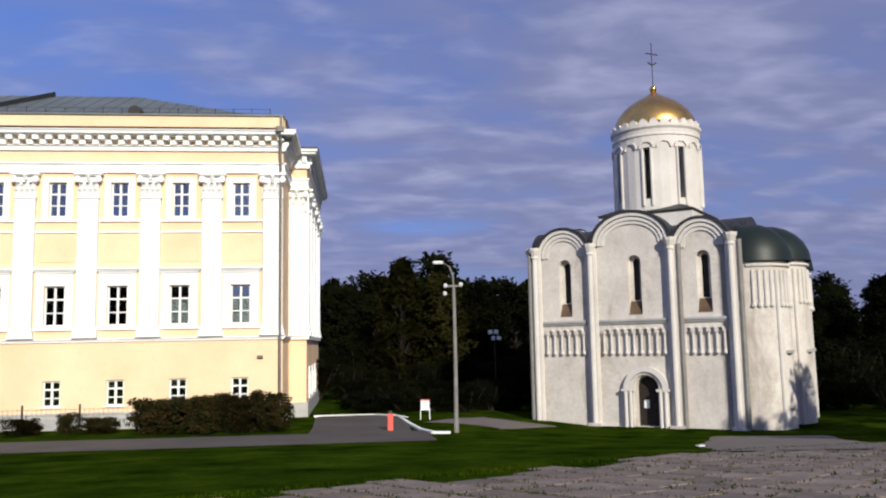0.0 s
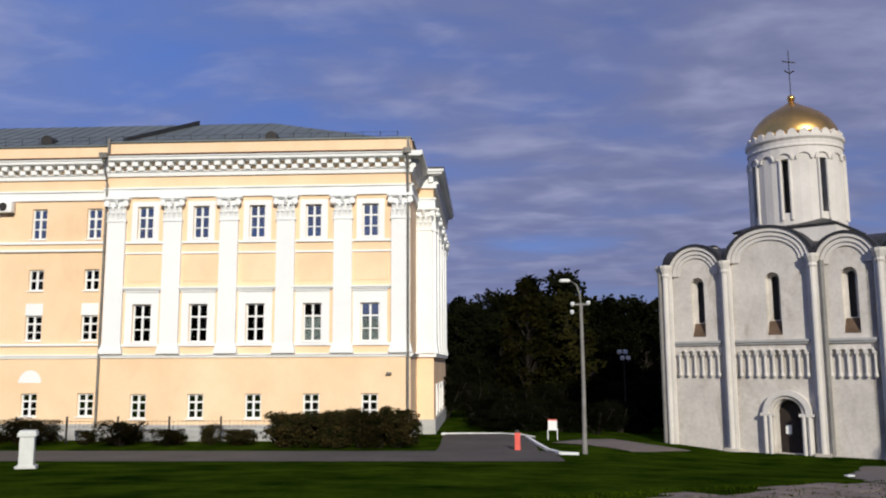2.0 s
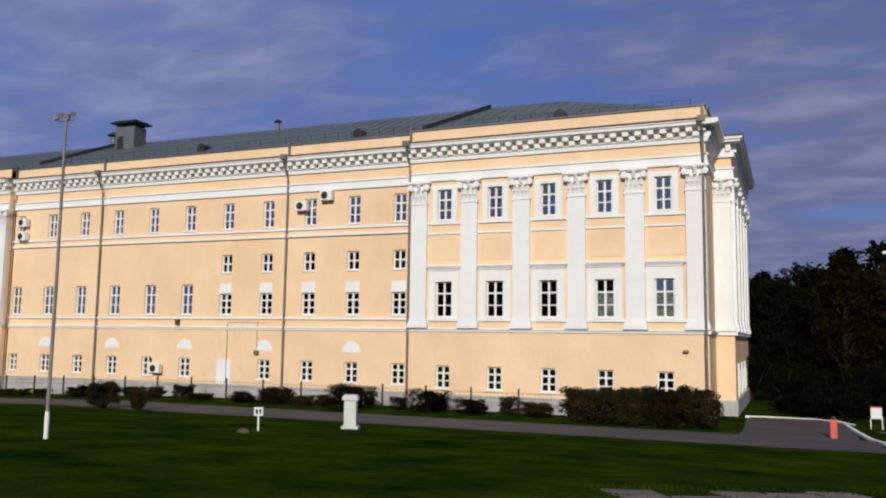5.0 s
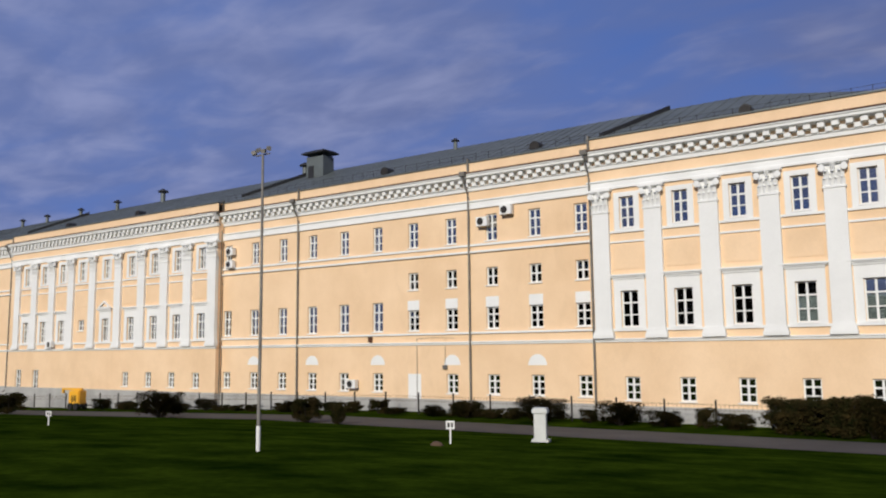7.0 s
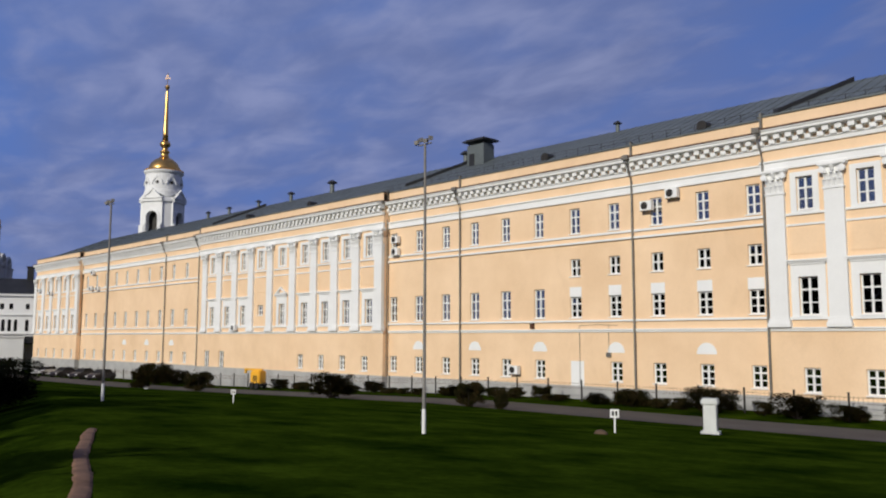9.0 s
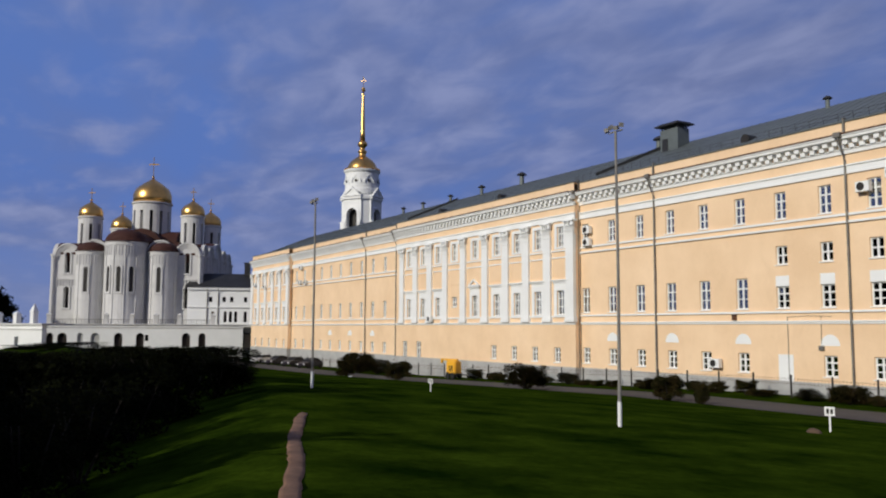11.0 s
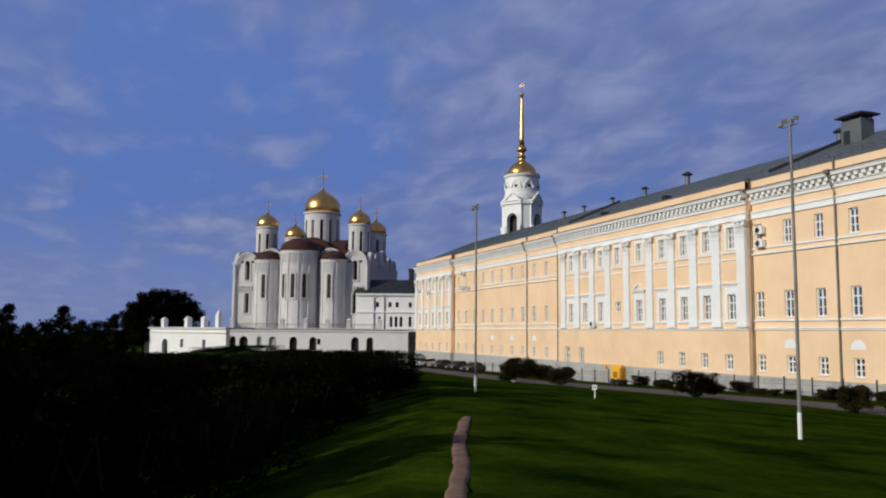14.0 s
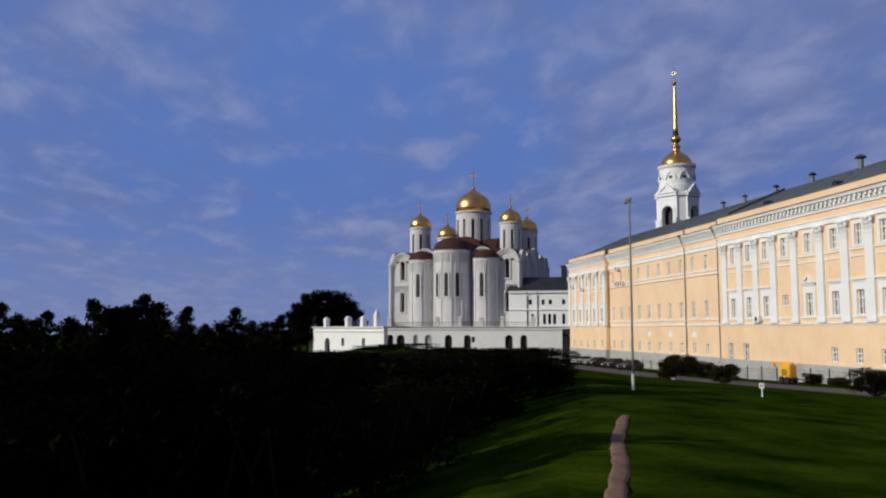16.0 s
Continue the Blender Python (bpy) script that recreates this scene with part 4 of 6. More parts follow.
        part("ledge", boxes((out + r * 0.75, out + r + 0.12, -0.9, -0.35, 4.2, 4.36)), PLINTH, ap, "small stone ledge")
    part("plinth", boxes((-0.25, CW_ + 0.2, -0.25, CD + 0.2, -1.6, -0.05)), LIME, CH)


build_church()


# ---- far buildings ----
def polar(az, dist, z=0.0):
    """A place by its bearing, in degrees to the west of north, and its distance from the viewpoint."""
    return (-dist * math.sin(radians(az)), dist * math.cos(radians(az)), z)


def small_dome(parent, x, y, r, z0, z1, seg=20, slits=8, cross=2.6):
    dr = part("drum", ring_wall(r, r * 0.8, z0, z1, slits * 3, {k for k in range(slits * 3) if k % 3 == 1}, z0 + (z1 - z0) * 0.12, z0 + (z1 - z0) * 0.82), WASHED, parent, "", pose(x, y, 0))
    part("inner_dark", lathe([(r * 0.76, z0), (r * 0.76, z1 - 0.3)], 16), BLACKIRON, dr)
    part("drum_cornice", lathe([(r, z1 - 0.5), (r * 1.07, z1 - 0.3), (r * 1.07, z1), (r * 0.95, z1 + 0.1)], seg), WASHED, dr)
    h = r * 1.28
    part("dome", lathe([(r * 0.98, z1), (r * 1.01, z1 + h * 0.18), (r * 0.99, z1 + h * 0.38), (r * 0.85, z1 + h * 0.62), (r * 0.5, z1 + h * 0.84), (r * 0.18, z1 + h), (0.1, z1 + h * 1.12)], seg), GOLD, parent, "gilded dome", pose(x, y, 0), smooth=True)
    zt = z1 + h * 1.1
    bm = tube(bmesh.new(), [(0, 0, zt), (0, 0, zt + cross)], 0.09, 5)
    box(bm, -0.06, 0.06, -cross * 0.24, cross * 0.24, zt + cross * 0.62, zt + cross * 0.68)
    lathe([(0.05, zt), (0.3, zt + 0.15), (0.3, zt + 0.35), (0.05, zt + 0.5)], 8, bm)
    part("cross", bm, GOLD, parent, "gilded cross", pose(x, y, 0))


def build_cathedral():
    ob = thing("cathedral", pose(*polar(79.25, 204, 4.9), 0, 0, -28), "white stone five-domed cathedral with gilded domes", "cathedral")
    w, d = 31.0, 29.0
    spans = (5.7, 5.7, 8.2, 5.7, 5.7)
    tops = (17.4, 18.3, 20.4, 18.3, 17.8)
    # local x points east, towards the viewer
    for i, m in enumerate((pose(d / 2, -w / 2, 0, 0, 0, 90), pose(-d / 2, w / 2, 0, 0, 0, -90), pose(-d / 2, -w / 2, 0), pose(d / 2, w / 2, 0, 0, 0, 180))):
        ln = w if i < 2 else d
        widths = [q * ln / 31.0 for q in spans]
        starts = [sum(widths[:k]) for k in range(5)]
        heads = tops if i == 0 else (17.6, 17.9, 19.0, 17.9, 17.6)
        out = [(0, -3), (ln, -3)]
        for k in reversed(range(5)):
            c, r, top = starts[k] + widths[k] / 2, widths[k] / 2, heads[k]
            out += [(c + r * 0.97 * math.cos(math.pi * q / 14), top - r + r * math.sin(math.pi * q / 14)) for q in range(15)]
        holes = []
        for k in range(5):
            if i == 0 and k in (1, 2, 3):
                continue
            c = starts[k] + widths[k] / 2
            holes += [arched(c - 0.5, c + 0.5, 3.6, 8.1), arched(c - 0.5, c + 0.5, 11.1, 15.4)]
        part("wall", slab([out] + holes, 1.0), WASHED, ob, m=m)
        part("dark_inside", boxes((0.5, ln - 0.5, 1.2, 1.3, 3, 16)), BLACKIRON, ob, "", m)
        for x0, x1, z0, z1 in [(q[0][0], q[1][0], q[0][1], max(p[1] for p in q)) for q in holes]:
            part("architrave", slab([arched(x0 - 0.4, x1 + 0.4, z0 - 0.3, z1 + 0.4), arched(x0 - 0.06, x1 + 0.06, z0 - 0.02, z1 + 0.06)], 0.22), WASHED, ob, "", m @ pose(0, -0.2, 0))
        for k in range(6):
            c = starts[k] if k < 5 else ln
            hi = min(heads[min(k, 4)] - widths[min(k, 4)] / 2, heads[max(k - 1, 0)] - widths[max(k - 1, 0)] / 2)
            bm = boxes((c - 0.42, c + 0.42, -0.35, 0.05, -3, hi))
            tube(bm, [(c, -0.4, -3), (c, -0.4, hi - 0.6)], 0.24, 8)
            lathe([(0.26, hi - 0.7), (0.5, hi - 0.1), (0.55, hi + 0.15), (0.2, hi + 0.2)], 8, bm, (c, -0.35, 0))
            part("buttress", bm, WASHED, ob, "", m)
        for k in range(5):
            c, r, top = starts[k] + widths[k] / 2, widths[k] / 2, heads[k]
            for off, proud in ((0.0, 0.45), (0.4, 0.28), (0.75, 0.14)):
                ring = [(c + (r - off) * 0.98 * math.cos(math.pi * q / 16), top - r + (r - off) * math.sin(math.pi * q / 16)) for q in range(17)]
                ring += [(c + (r - off - 0.34) * 0.98 * math.cos(math.pi * q / 16), top - r + (r - off - 0.34) * math.sin(math.pi * q / 16)) for q in range(16, -1, -1)]
                part("archivolt", slab([ring], proud + 0.1), WASHED, ob, m=m @ pose(0, -proud, 0))
            vault = [(c + (r + 0.05) * math.cos(math.pi * q / 14), top + 0.08 - r + r * math.sin(math.pi * q / 14)) for q in range(15)]
            part("roof", slab([vault], 9.0), COPPER, ob, "brown sheet-metal vault roof", m @ pose(0, 0.35, 0))
            a, b = starts[k] + 0.6, starts[k] + widths[k] - 0.6
            part("ledge", boxes((a, b, -0.16, 0.02, 9.6, 9.9)), WASHED, ob, "", m)
            if not (i == 0 and k in (1, 2, 3)):
                col, x = bmesh.new(), a + 0.2
                while x < b:
                    tube(col, [(x, -0.14, 8.3), (x, -0.14, 9.6)], 0.1, 5)
                    x += 0.62
                part("arcade", col, WASHED, ob, "row of short colonnettes", m)["kind"] = "stuff"
    part("roof", boxes((-d / 2 + 0.8, d / 2 - 0.8, -w / 2 + 0.8, w / 2 - 0.8, 13.5, 15.2), (-d / 2 + 3, d / 2 - 3, -w / 2 + 5.5, w / 2 - 5.5, 15.2, 18.2)), COPPER, ob, "brown metal roof")
    for a in range(0, 360, 90):
        arch = [(4.7 * math.cos(math.pi * q / 14), 17.0 + 4.7 * math.sin(math.pi * q / 14)) for q in range(15)]
        part("drum_gable", slab([arch], 6.0), COPPER, ob, "brown roof below the drum", pose(0, 0.3, 0, 0, 0, a) @ pose(0, -7.0, 0))
    for y, r, out, hgt in ((-7.6, 3.0, 1.2, 15.7), (0.0, 4.2, 2.2, 17.6), (7.6, 3.0, 1.2, 15.7)):
        bm = lathe([(r * 1.03, -3), (r * 1.03, 0.2), (r, 0.4), (r, hgt - 1.0), (r + 0.12, hgt - 0.8), (r + 0.12, hgt - 0.4), (r + 0.25, hgt - 0.2), (r + 0.25, hgt)], 36)
        ap = part("apse", bm, WASHED, ob, "tall rounded apse", pose(d / 2 + out - 1.2, y, 0))
        top = 2.7 if r > 4 else 1.9
        part("apse_roof", lathe([(r + 0.4, hgt - 0.1), (r + 0.38, hgt + 0.12)] + [((r + 0.15) * math.cos(radians(e)) + 0.02, hgt + 0.12 + top * math.sin(radians(e))) for e in range(0, 91, 15)], 36), COPPER, ap, "brown domed apse roof", smooth=True)
        for a in range(-96, 97, 32 if r > 4 else 48):
            ca, sa = math.cos(radians(a + 16)), math.sin(radians(a + 16))
            part("shaft", tube(bmesh.new(), [(r * 1.01 * ca, r * 1.01 * sa, -2), (r * 1.01 * ca, r * 1.01 * sa, hgt - 0.9)], 0.13, 6), WASHED, ap)
        col = bmesh.new()
        for a in range(-90, 91, 8 if r > 4 else 11):
            ca, sa = math.cos(radians(a)), math.sin(radians(a))
            tube(col, [(r * 1.015 * ca, r * 1.015 * sa, hgt - 3.0), (r * 1.015 * ca, r * 1.015 * sa, hgt - 0.9)], 0.08, 5)
        part("arcade", col, WASHED, ap, "row of short colonnettes")["kind"] = "stuff"
        for a in ((-34, 0, 34) if r > 4 else (0,)):
            part("window", slab([arched(-0.75, 0.75, 6.5, 12.6), arched(-0.44, 0.44, 6.9, 12.2)], 0.5), WASHED, ap, "", pose(0, 0, 0, 0, 0, a + 90) @ pose(0, -r - 0.15, 0))
            part("slit", slab([arched(-0.44, 0.44, 6.9, 12.2)], 0.1), BLACKIRON, ap, "dark slit window", pose(0, 0, 0, 0, 0, a + 90) @ pose(0, -r - 0.06, 0))
    small_dome(ob, 0, 0.3, 4.3, 17.0, 28.3, 36, 12, 5.0)
    for x, y, z1 in ((8.2, -10.6, 23.9), (-8.2, -9.3, 23.2), (8.2, 11.9, 24.3), (-8.2, 11.9, 24.1)):
        small_dome(ob, x, y, 2.55, 14.5, z1, 24, 8, 3.0)


def build_terrace():
    ob = thing("terrace_wall", pose(*polar(82.2, 178, 0), 0, 0, -19), "white arcaded terrace wall below the cathedral", "wall")
    # local y runs north along the wall, x towards the viewer
    openings = ((-8.7, 1.36, 1), (-6.4, 1.8, 1), (-3.1, 1.07, 0), (-0.3, 1.66, 0), (4.0, 1.6, 1), (8.1, 1.5, 1), (16.9, 1.6, 1), (20.0, 1.4, 1))
    loops = [rect(-27, 28, -4, 4.9), rect(8.95, 9.7, 1.7, 2.9)] + [arched(c - wd / 2, c + wd / 2, 0.5, 3.3) for c, wd, dark in openings]
    part("wall", slab(loops, 1.2), WHITE, ob, m=pose(0, 0, 0, 0, 0, 90))
    for c, wd, dark in openings:
        if not dark:
            part("blind_arch", boxes((-0.5, -0.4, c - wd / 2, c + wd / 2, 0.4, 3.3)), PLINTH, ob, "grey walled-up arch")
        else:
            part("door_leaf", boxes((-0.62, -0.55, c - wd / 2, c - 0.02, 0.4, 2.6), (-0.62, -0.55, c + 0.02, c + wd / 2, 0.4, 2.6)), WOODDARK, ob, "dark wooden doors")
    part("dark_inside", boxes((-3.0, -2.8, -27, 28, -4, 4.6)), BLACKIRON, ob)
    part("coping", boxes((-8.0, 0.3, -27.4, 28.4, 4.9, 5.1), (0.0, 0.14, -27.2, 28.2, 4.3, 4.5)), WASHED, ob)
    for k, y in enumerate((-26, -18, -9.0, 1.5, 6.4, 11.0, 15.5, 22)):
        bm = boxes((-1.2, -0.2, y - 0.42, y + 0.42, 5.1, 6.7), (-1.3, -0.1, y - 0.52, y + 0.52, 6.7, 6.9))
        lathe([(0.6, 6.9), (0.5, 7.0), (0.08, 7.3)], 4, bm, (-0.7, y, 0), 45, 405)
        part("pier", bm, WASHED, ob)
    for y0, y1 in ((-8.4, 1.0), (2.0, 5.9), (6.9, 10.5), (11.5, 15.0), (16.0, 21.5)):
        bm = boxes((-0.75, -0.65, y0, y1, 5.9, 6.0))
        y = y0 + 0.3
        while y < y1:
            box(bm, -0.73, -0.67, y - 0.04, y + 0.04, 5.1, 5.9)
            y += 0.5
        part("railing", bm, STEEL, ob, "grey terrace railing")["kind"] = "stuff"
    low = thing("low_gatehouse", pose(*polar(88.4, 172, 0.3), 0, 0, -62), "low whitewashed gatehouse with corner piers", "building")
    part("wall", slab([rect(-11.0, 17.0, -3, 4.4), arched(-6.0, -3.8, -2, 2.4), rect(1, 2.2, 0.8, 2.4), rect(9, 10.2, 0.8, 2.4)], 0.8), WHITE, low, m=pose(0, 0, 0, 0, 0, 90))
    part("dark_inside", boxes((-2.5, -2.4, -10.5, 14.5, -3, 3.5)), PLINTH, low)
    part("roof", boxes((-6, 0.3, -11.3, 17.3, 4.4, 4.7), (0.0, 0.16, -11.0, 17.0, 3.6, 3.8)), WASHED, low)
    for y, up in ((-7.0, 1.6), (2.0, 1.7), (8.0, 1.7), (13.0, 2.2)):
        bm = boxes((-1.4, -0.5, y - 0.5, y + 0.5, 4.7, 4.7 + up), (-1.5, -0.4, y - 0.6, y + 0.6, 4.45 + up, 4.6 + up))
        lathe([(0.66, 4.7 + up), (0.6, 4.8 + up), (0.12, 5.15 + up + (0.7 if up > 2 else 0))], 4, bm, (-0.95, y, 0), 45, 405)
        part("pier", bm, WHITE, low)
    wing = thing("white_side_building", pose(*polar(74.0, 184, 0), 0, 0, -22), "white two-storey building with dark roof", "building")
    loops = [rect(-9, 12, -3, 13)]
    for y in (-3.7, -1.1, 0.0, 1.1, 3.1, 4.6, 6.2, 7.8):
        loops.append(arched(y - 0.33, y + 0.33, 5.6, 7.9))
    for y in (-4.2, -1.4, 0.2, 3.1, 6.2):
        loops.append(rect(y - 0.36, y + 0.36, 9.9, 11.0))
    part("wall", slab(loops, 0.8), WHITE, wing, m=pose(0, 0, 0, 0, 0, 90))
    part("dark_inside", boxes((-2.0, -1.9, -9, 12, -3, 12.5)), BLACKIRON, wing)
    part("string_course", boxes((0.0, 0.3, -9, 12, 8.7, 8.95), (0.0, 0.45, -9, 12, 12.5, 13.0), (0.0, 0.2, -9, 12, 5.0, 5.2)), WHITE, wing)
    part("porch_roof", profile_bar(-2.2, 12, ((0.0, 4.6), (2.6, 3.3), (2.6, 3.1), (0.0, 3.1))), DARK_TIN, wing, "dark lean-to roof", Matrix(((0, 1, 0, 0), (1, 0, 0, 0), (0, 0, 1, 0), (0, 0, 0, 1))))
    for y in (-4.9, -2.6):
        part("downpipe", tube(bmesh.new(), [(0.55, y, 12.6), (0.15, y, 11.9), (0.15, y, 0.0)], 0.11, 6), PIPE, wing)
    part("chimney", boxes((-4.6, -3.4, 2.4, 3.6, 13.5, 18.4), (-4.75, -3.25, 2.25, 3.75, 18.4, 18.7)), DARK_TIN, wing, "dark chimney")
    bm = bmesh.new()
    v = [bm.verts.new(c) for c in ((0.6, -9.6, 13), (0.6, 12.6, 13), (-12, 12.6, 13), (-12, -9.6, 13), (-4, -8, 16.2), (-4, 11, 16.2))]
    for fc in ((0, 1, 5, 4), (2, 3, 4, 5), (1, 2, 5), (3, 0, 4), (3, 2, 1, 0)):
        bm.faces.new([v[k] for k in fc])
    part("roof", bm, DARK_TIN, wing)


def build_bell_tower():
    ob = thing("bell_tower", pose(*polar(65.35, 180, 0), 0, 0, -57), "white bell tower with gilded cap and tall gilded spire", "bell tower")
    part("base_storey", lathe([(4.25, -3), (4.25, 21.4), (4.4, 21.5), (4.4, 22.0), (3.0, 22.05)], 8, None, (0, 0, 0), 22.5, 382.5), WHITE, ob, "eight-sided white lower stage")
    # eight faces: broad ones with arches and gables, narrow ones between
    for k in range(8):
        m = pose(0, 0, 0, 0, 0, 45 * k) @ pose(0, -3.72, 0)
        hw = 2.2 if k % 2 == 0 else 1.25
        if k % 2:
            m = pose(0, 0, 0, 0, 0, 45 * k) @ pose(0, -3.95, 0)
        loops = [rect(-hw, hw, 22, 33.0)]
        if k % 2 == 0:
            loops.append(arched(-1.3, 1.3, 24.2, 30.0, 14))
        part("belfry_wall", slab(loops, 0.9), WHITE, ob, m=m)
        if k % 2 == 0:
            for e, proud in ((0.55, 0.14), (0.28, 0.24)):
                part("arch_moulding", slab([arched(-1.3 - e, 1.3 + e, 24.2, 30.0 + e, 14), arched(-1.3, 1.3, 24.1, 30.0, 14)], proud), WHITE, ob, m=m @ pose(0, -proud, 0))
            part("pediment", slab([[(-hw - 0.1, 32.7), (hw + 0.1, 32.7), (0, 34.4)]], 0.5), WHITE, ob, m=m @ pose(0, -0.3, 0))
            ring = slab([[(-hw - 0.15, 32.6), (hw + 0.15, 32.6), (0, 34.75)], [(-hw + 0.5, 32.85), (hw - 0.5, 32.85), (0, 34.2)]], 0.3)
            part("gable_moulding", ring, WHITE, ob, m=m @ pose(0, -0.5, 0))
            for x in (-1.98, -1.6, 1.6, 1.98):
                part("column", tube(bmesh.new(), [(x, -0.25, 22.2), (x, -0.25, 27.0)], 0.2, 8), WHITE, ob, "", m)
            part("impost", boxes((-hw, -1.45, -0.42, 0.02, 27.0, 27.35), (1.45, hw, -0.42, 0.02, 27.0, 27.35)), WHITE, ob, "", m)
        part("entablature", boxes((-hw - 0.05, hw + 0.05, -0.32, 0.1, 32.0, 32.5)), WHITE, ob, "", m)
    part("belfry_inside", boxes((-2.4, 2.4, -2.4, 2.4, 22, 32.8)), BLACKIRON, ob)
    part("stage_roof", lathe([(4.0, 32.9), (4.1, 33.1), (3.5, 34.1)], 8, None, (0, 0, 0), 22.5, 382.5), TIN, ob, "grey metal stage roof")
    rd = part("round_storey", lathe([(3.8, 33.1), (3.8, 34.3), (3.68, 34.5), (3.62, 37.9), (3.8, 38.1), (3.95, 38.3), (4.0, 38.6), (3.6, 38.75)], 40), WHITE, ob, "round white storey with small round windows")
    for a in range(0, 360, 45):
        at = pose(0, 0, 0, 0, 0, a + 12)
        bm = lathe([(0.02, 0), (0.34, 0), (0.34, 0.2), (0.02, 0.2)], 14)
        bmesh.ops.rotate(bm, cent=(0, 0, 0), matrix=Matrix.Rotation(radians(90), 3, "X"), verts=bm.verts)
        part("round_window", bm, BLACKIRON, rd, "small dark round window", at @ pose(0, -3.52, 36.0))
        half = [(-1.2, 35.6), (-0.95, 36.4), (-0.5, 37.0), (0, 37.5), (0.5, 37.0), (0.95, 36.4), (1.2, 35.6)]
        inner = [(x * 0.8, 35.6 + (z - 35.6) * 0.82) for x, z in half[::-1]]
        part("ogee_moulding", slab([half + inner], 0.5), WHITE, rd, "", at @ pose(0, -3.74, 0))
    crest = bmesh.new()
    for k in range(36):
        a = math.tau * k / 36
        lathe([(0.05, 38.7), (0.16, 38.78), (0.16, 38.95), (0.05, 39.05)], 6, crest, (3.75 * math.cos(a), 3.75 * math.sin(a), 0))
    part("crest", crest, GOLD, rd, "row of gilded beads")["kind"] = "stuff"
    part("dome", lathe([(3.3, 38.7), (3.28, 39.2), (3.05, 39.9), (2.6, 40.6), (1.9, 41.25), (1.2, 41.7), (0.85, 42.0), (0.78, 42.6), (1.0, 42.9), (0.95, 43.1), (0.6, 43.4), (0.6, 43.9), (1.05, 44.3), (1.1, 44.7), (0.95, 45.0), (0.6, 45.4)], 32), GOLD, ob, "gilded cap with lantern", smooth=True)
    part("spire", lathe([(0.62, 45.3), (0.52, 47.0), (0.26, 55.9), (0.2, 56.4)], 14), GOLD, ob, "slender gilded spire", smooth=True)
    bm = lathe([(0.05, 56.3), (0.38, 56.5), (0.48, 56.9), (0.38, 57.3), (0.05, 57.5)], 12)
    tube(bm, [(0, 0, 57.2), (0, 0, 60.0)], 0.07, 5)
    box(bm, -0.05, 0.05, -0.6, 0.6, 58.8, 58.92)
    box(bm, -0.05, 0.05, -0.3, 0.3, 59.3, 59.4)
    part("cross", bm, GOLD, ob)


build_cathedral()
build_terrace()
build_bell_tower()


# ---- trees and shrubs ----
def leaf_clump(bm, rng, c, r, count, size, flat=0.8, mat=0):
    for _ in range(count):
        d = Vector((rng.gauss(0, 1), rng.gauss(0, 1), rng.gauss(0, 1))).normalized() * r * (rng.random() ** 0.4)
        p = Vector(c) + Vector((d.x, d.y, d.z * flat))
        a = Vector((rng.gauss(0, 1), rng.gauss(0, 1), rng.gauss(0, 0.7))).normalized()
        b = a.orthogonal().normalized()
        s = size * rng.uniform(0.6, 1.4)
        q = [bm.verts.new(p + a * s * u + b * s * 0.55 * w) for u, w in ((-1, 0), (0, -1), (1.1, 0), (0, 1))]
        bm.faces.new(q).material_index = mat


def tree_meshes(seed, h, spread, clumps, leaves, size, leaf):
    rng = random.Random(seed)
    tr = bmesh.new()
    tube(tr, [(0, 0, -0.5), (0.05, 0.02, h * 0.25), (-0.1, 0.1, h * 0.55), (0.05, 0, h * 0.9)], h * 0.022, 8, h * 0.006)
    cr = bmesh.new()
    for k in range(clumps):
        t = rng.uniform(0.14, 0.98)
        wide = spread * math.sin(math.pi * min(1, 0.18 + t * 0.80)) ** 0.7
        a = rng.uniform(0, math.tau)
        rad = wide * rng.uniform(0.25, 1.0)
        c = (rad * math.cos(a), rad * math.sin(a), h * t)
        if k % 2 == 0:
            tube(tr, [(0, 0, h * max(0.08, t - 0.18)), (c[0] * 0.5, c[1] * 0.5, h * (t - 0.06)), c], h * 0.008, 5, 0.02)
        leaf_clump(cr, rng, c, spread * rng.uniform(0.20, 0.36), leaves, size)
    return mesh_of("trunk", tr, BARK), mesh_of("crown", cr, leaf)


def tree(meshes, x, y, scale=1.0, turn=0.0, z=None, label="tall dark leafy tree", group="park trees"):
    ob = thing("tree", pose(x, y, ground_z(x, y) if z is None else z, 0, 0, turn) @ Matrix.Diagonal((scale, scale, scale, 1)), label, "tree", group)
    part("trunk", meshes[0], None, ob)
    part("crown", meshes[1], None, ob)
    return ob


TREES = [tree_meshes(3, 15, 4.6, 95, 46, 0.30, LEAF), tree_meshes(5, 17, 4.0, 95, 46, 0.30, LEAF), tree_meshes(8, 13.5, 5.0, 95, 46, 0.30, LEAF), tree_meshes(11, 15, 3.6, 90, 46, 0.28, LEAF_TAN)]


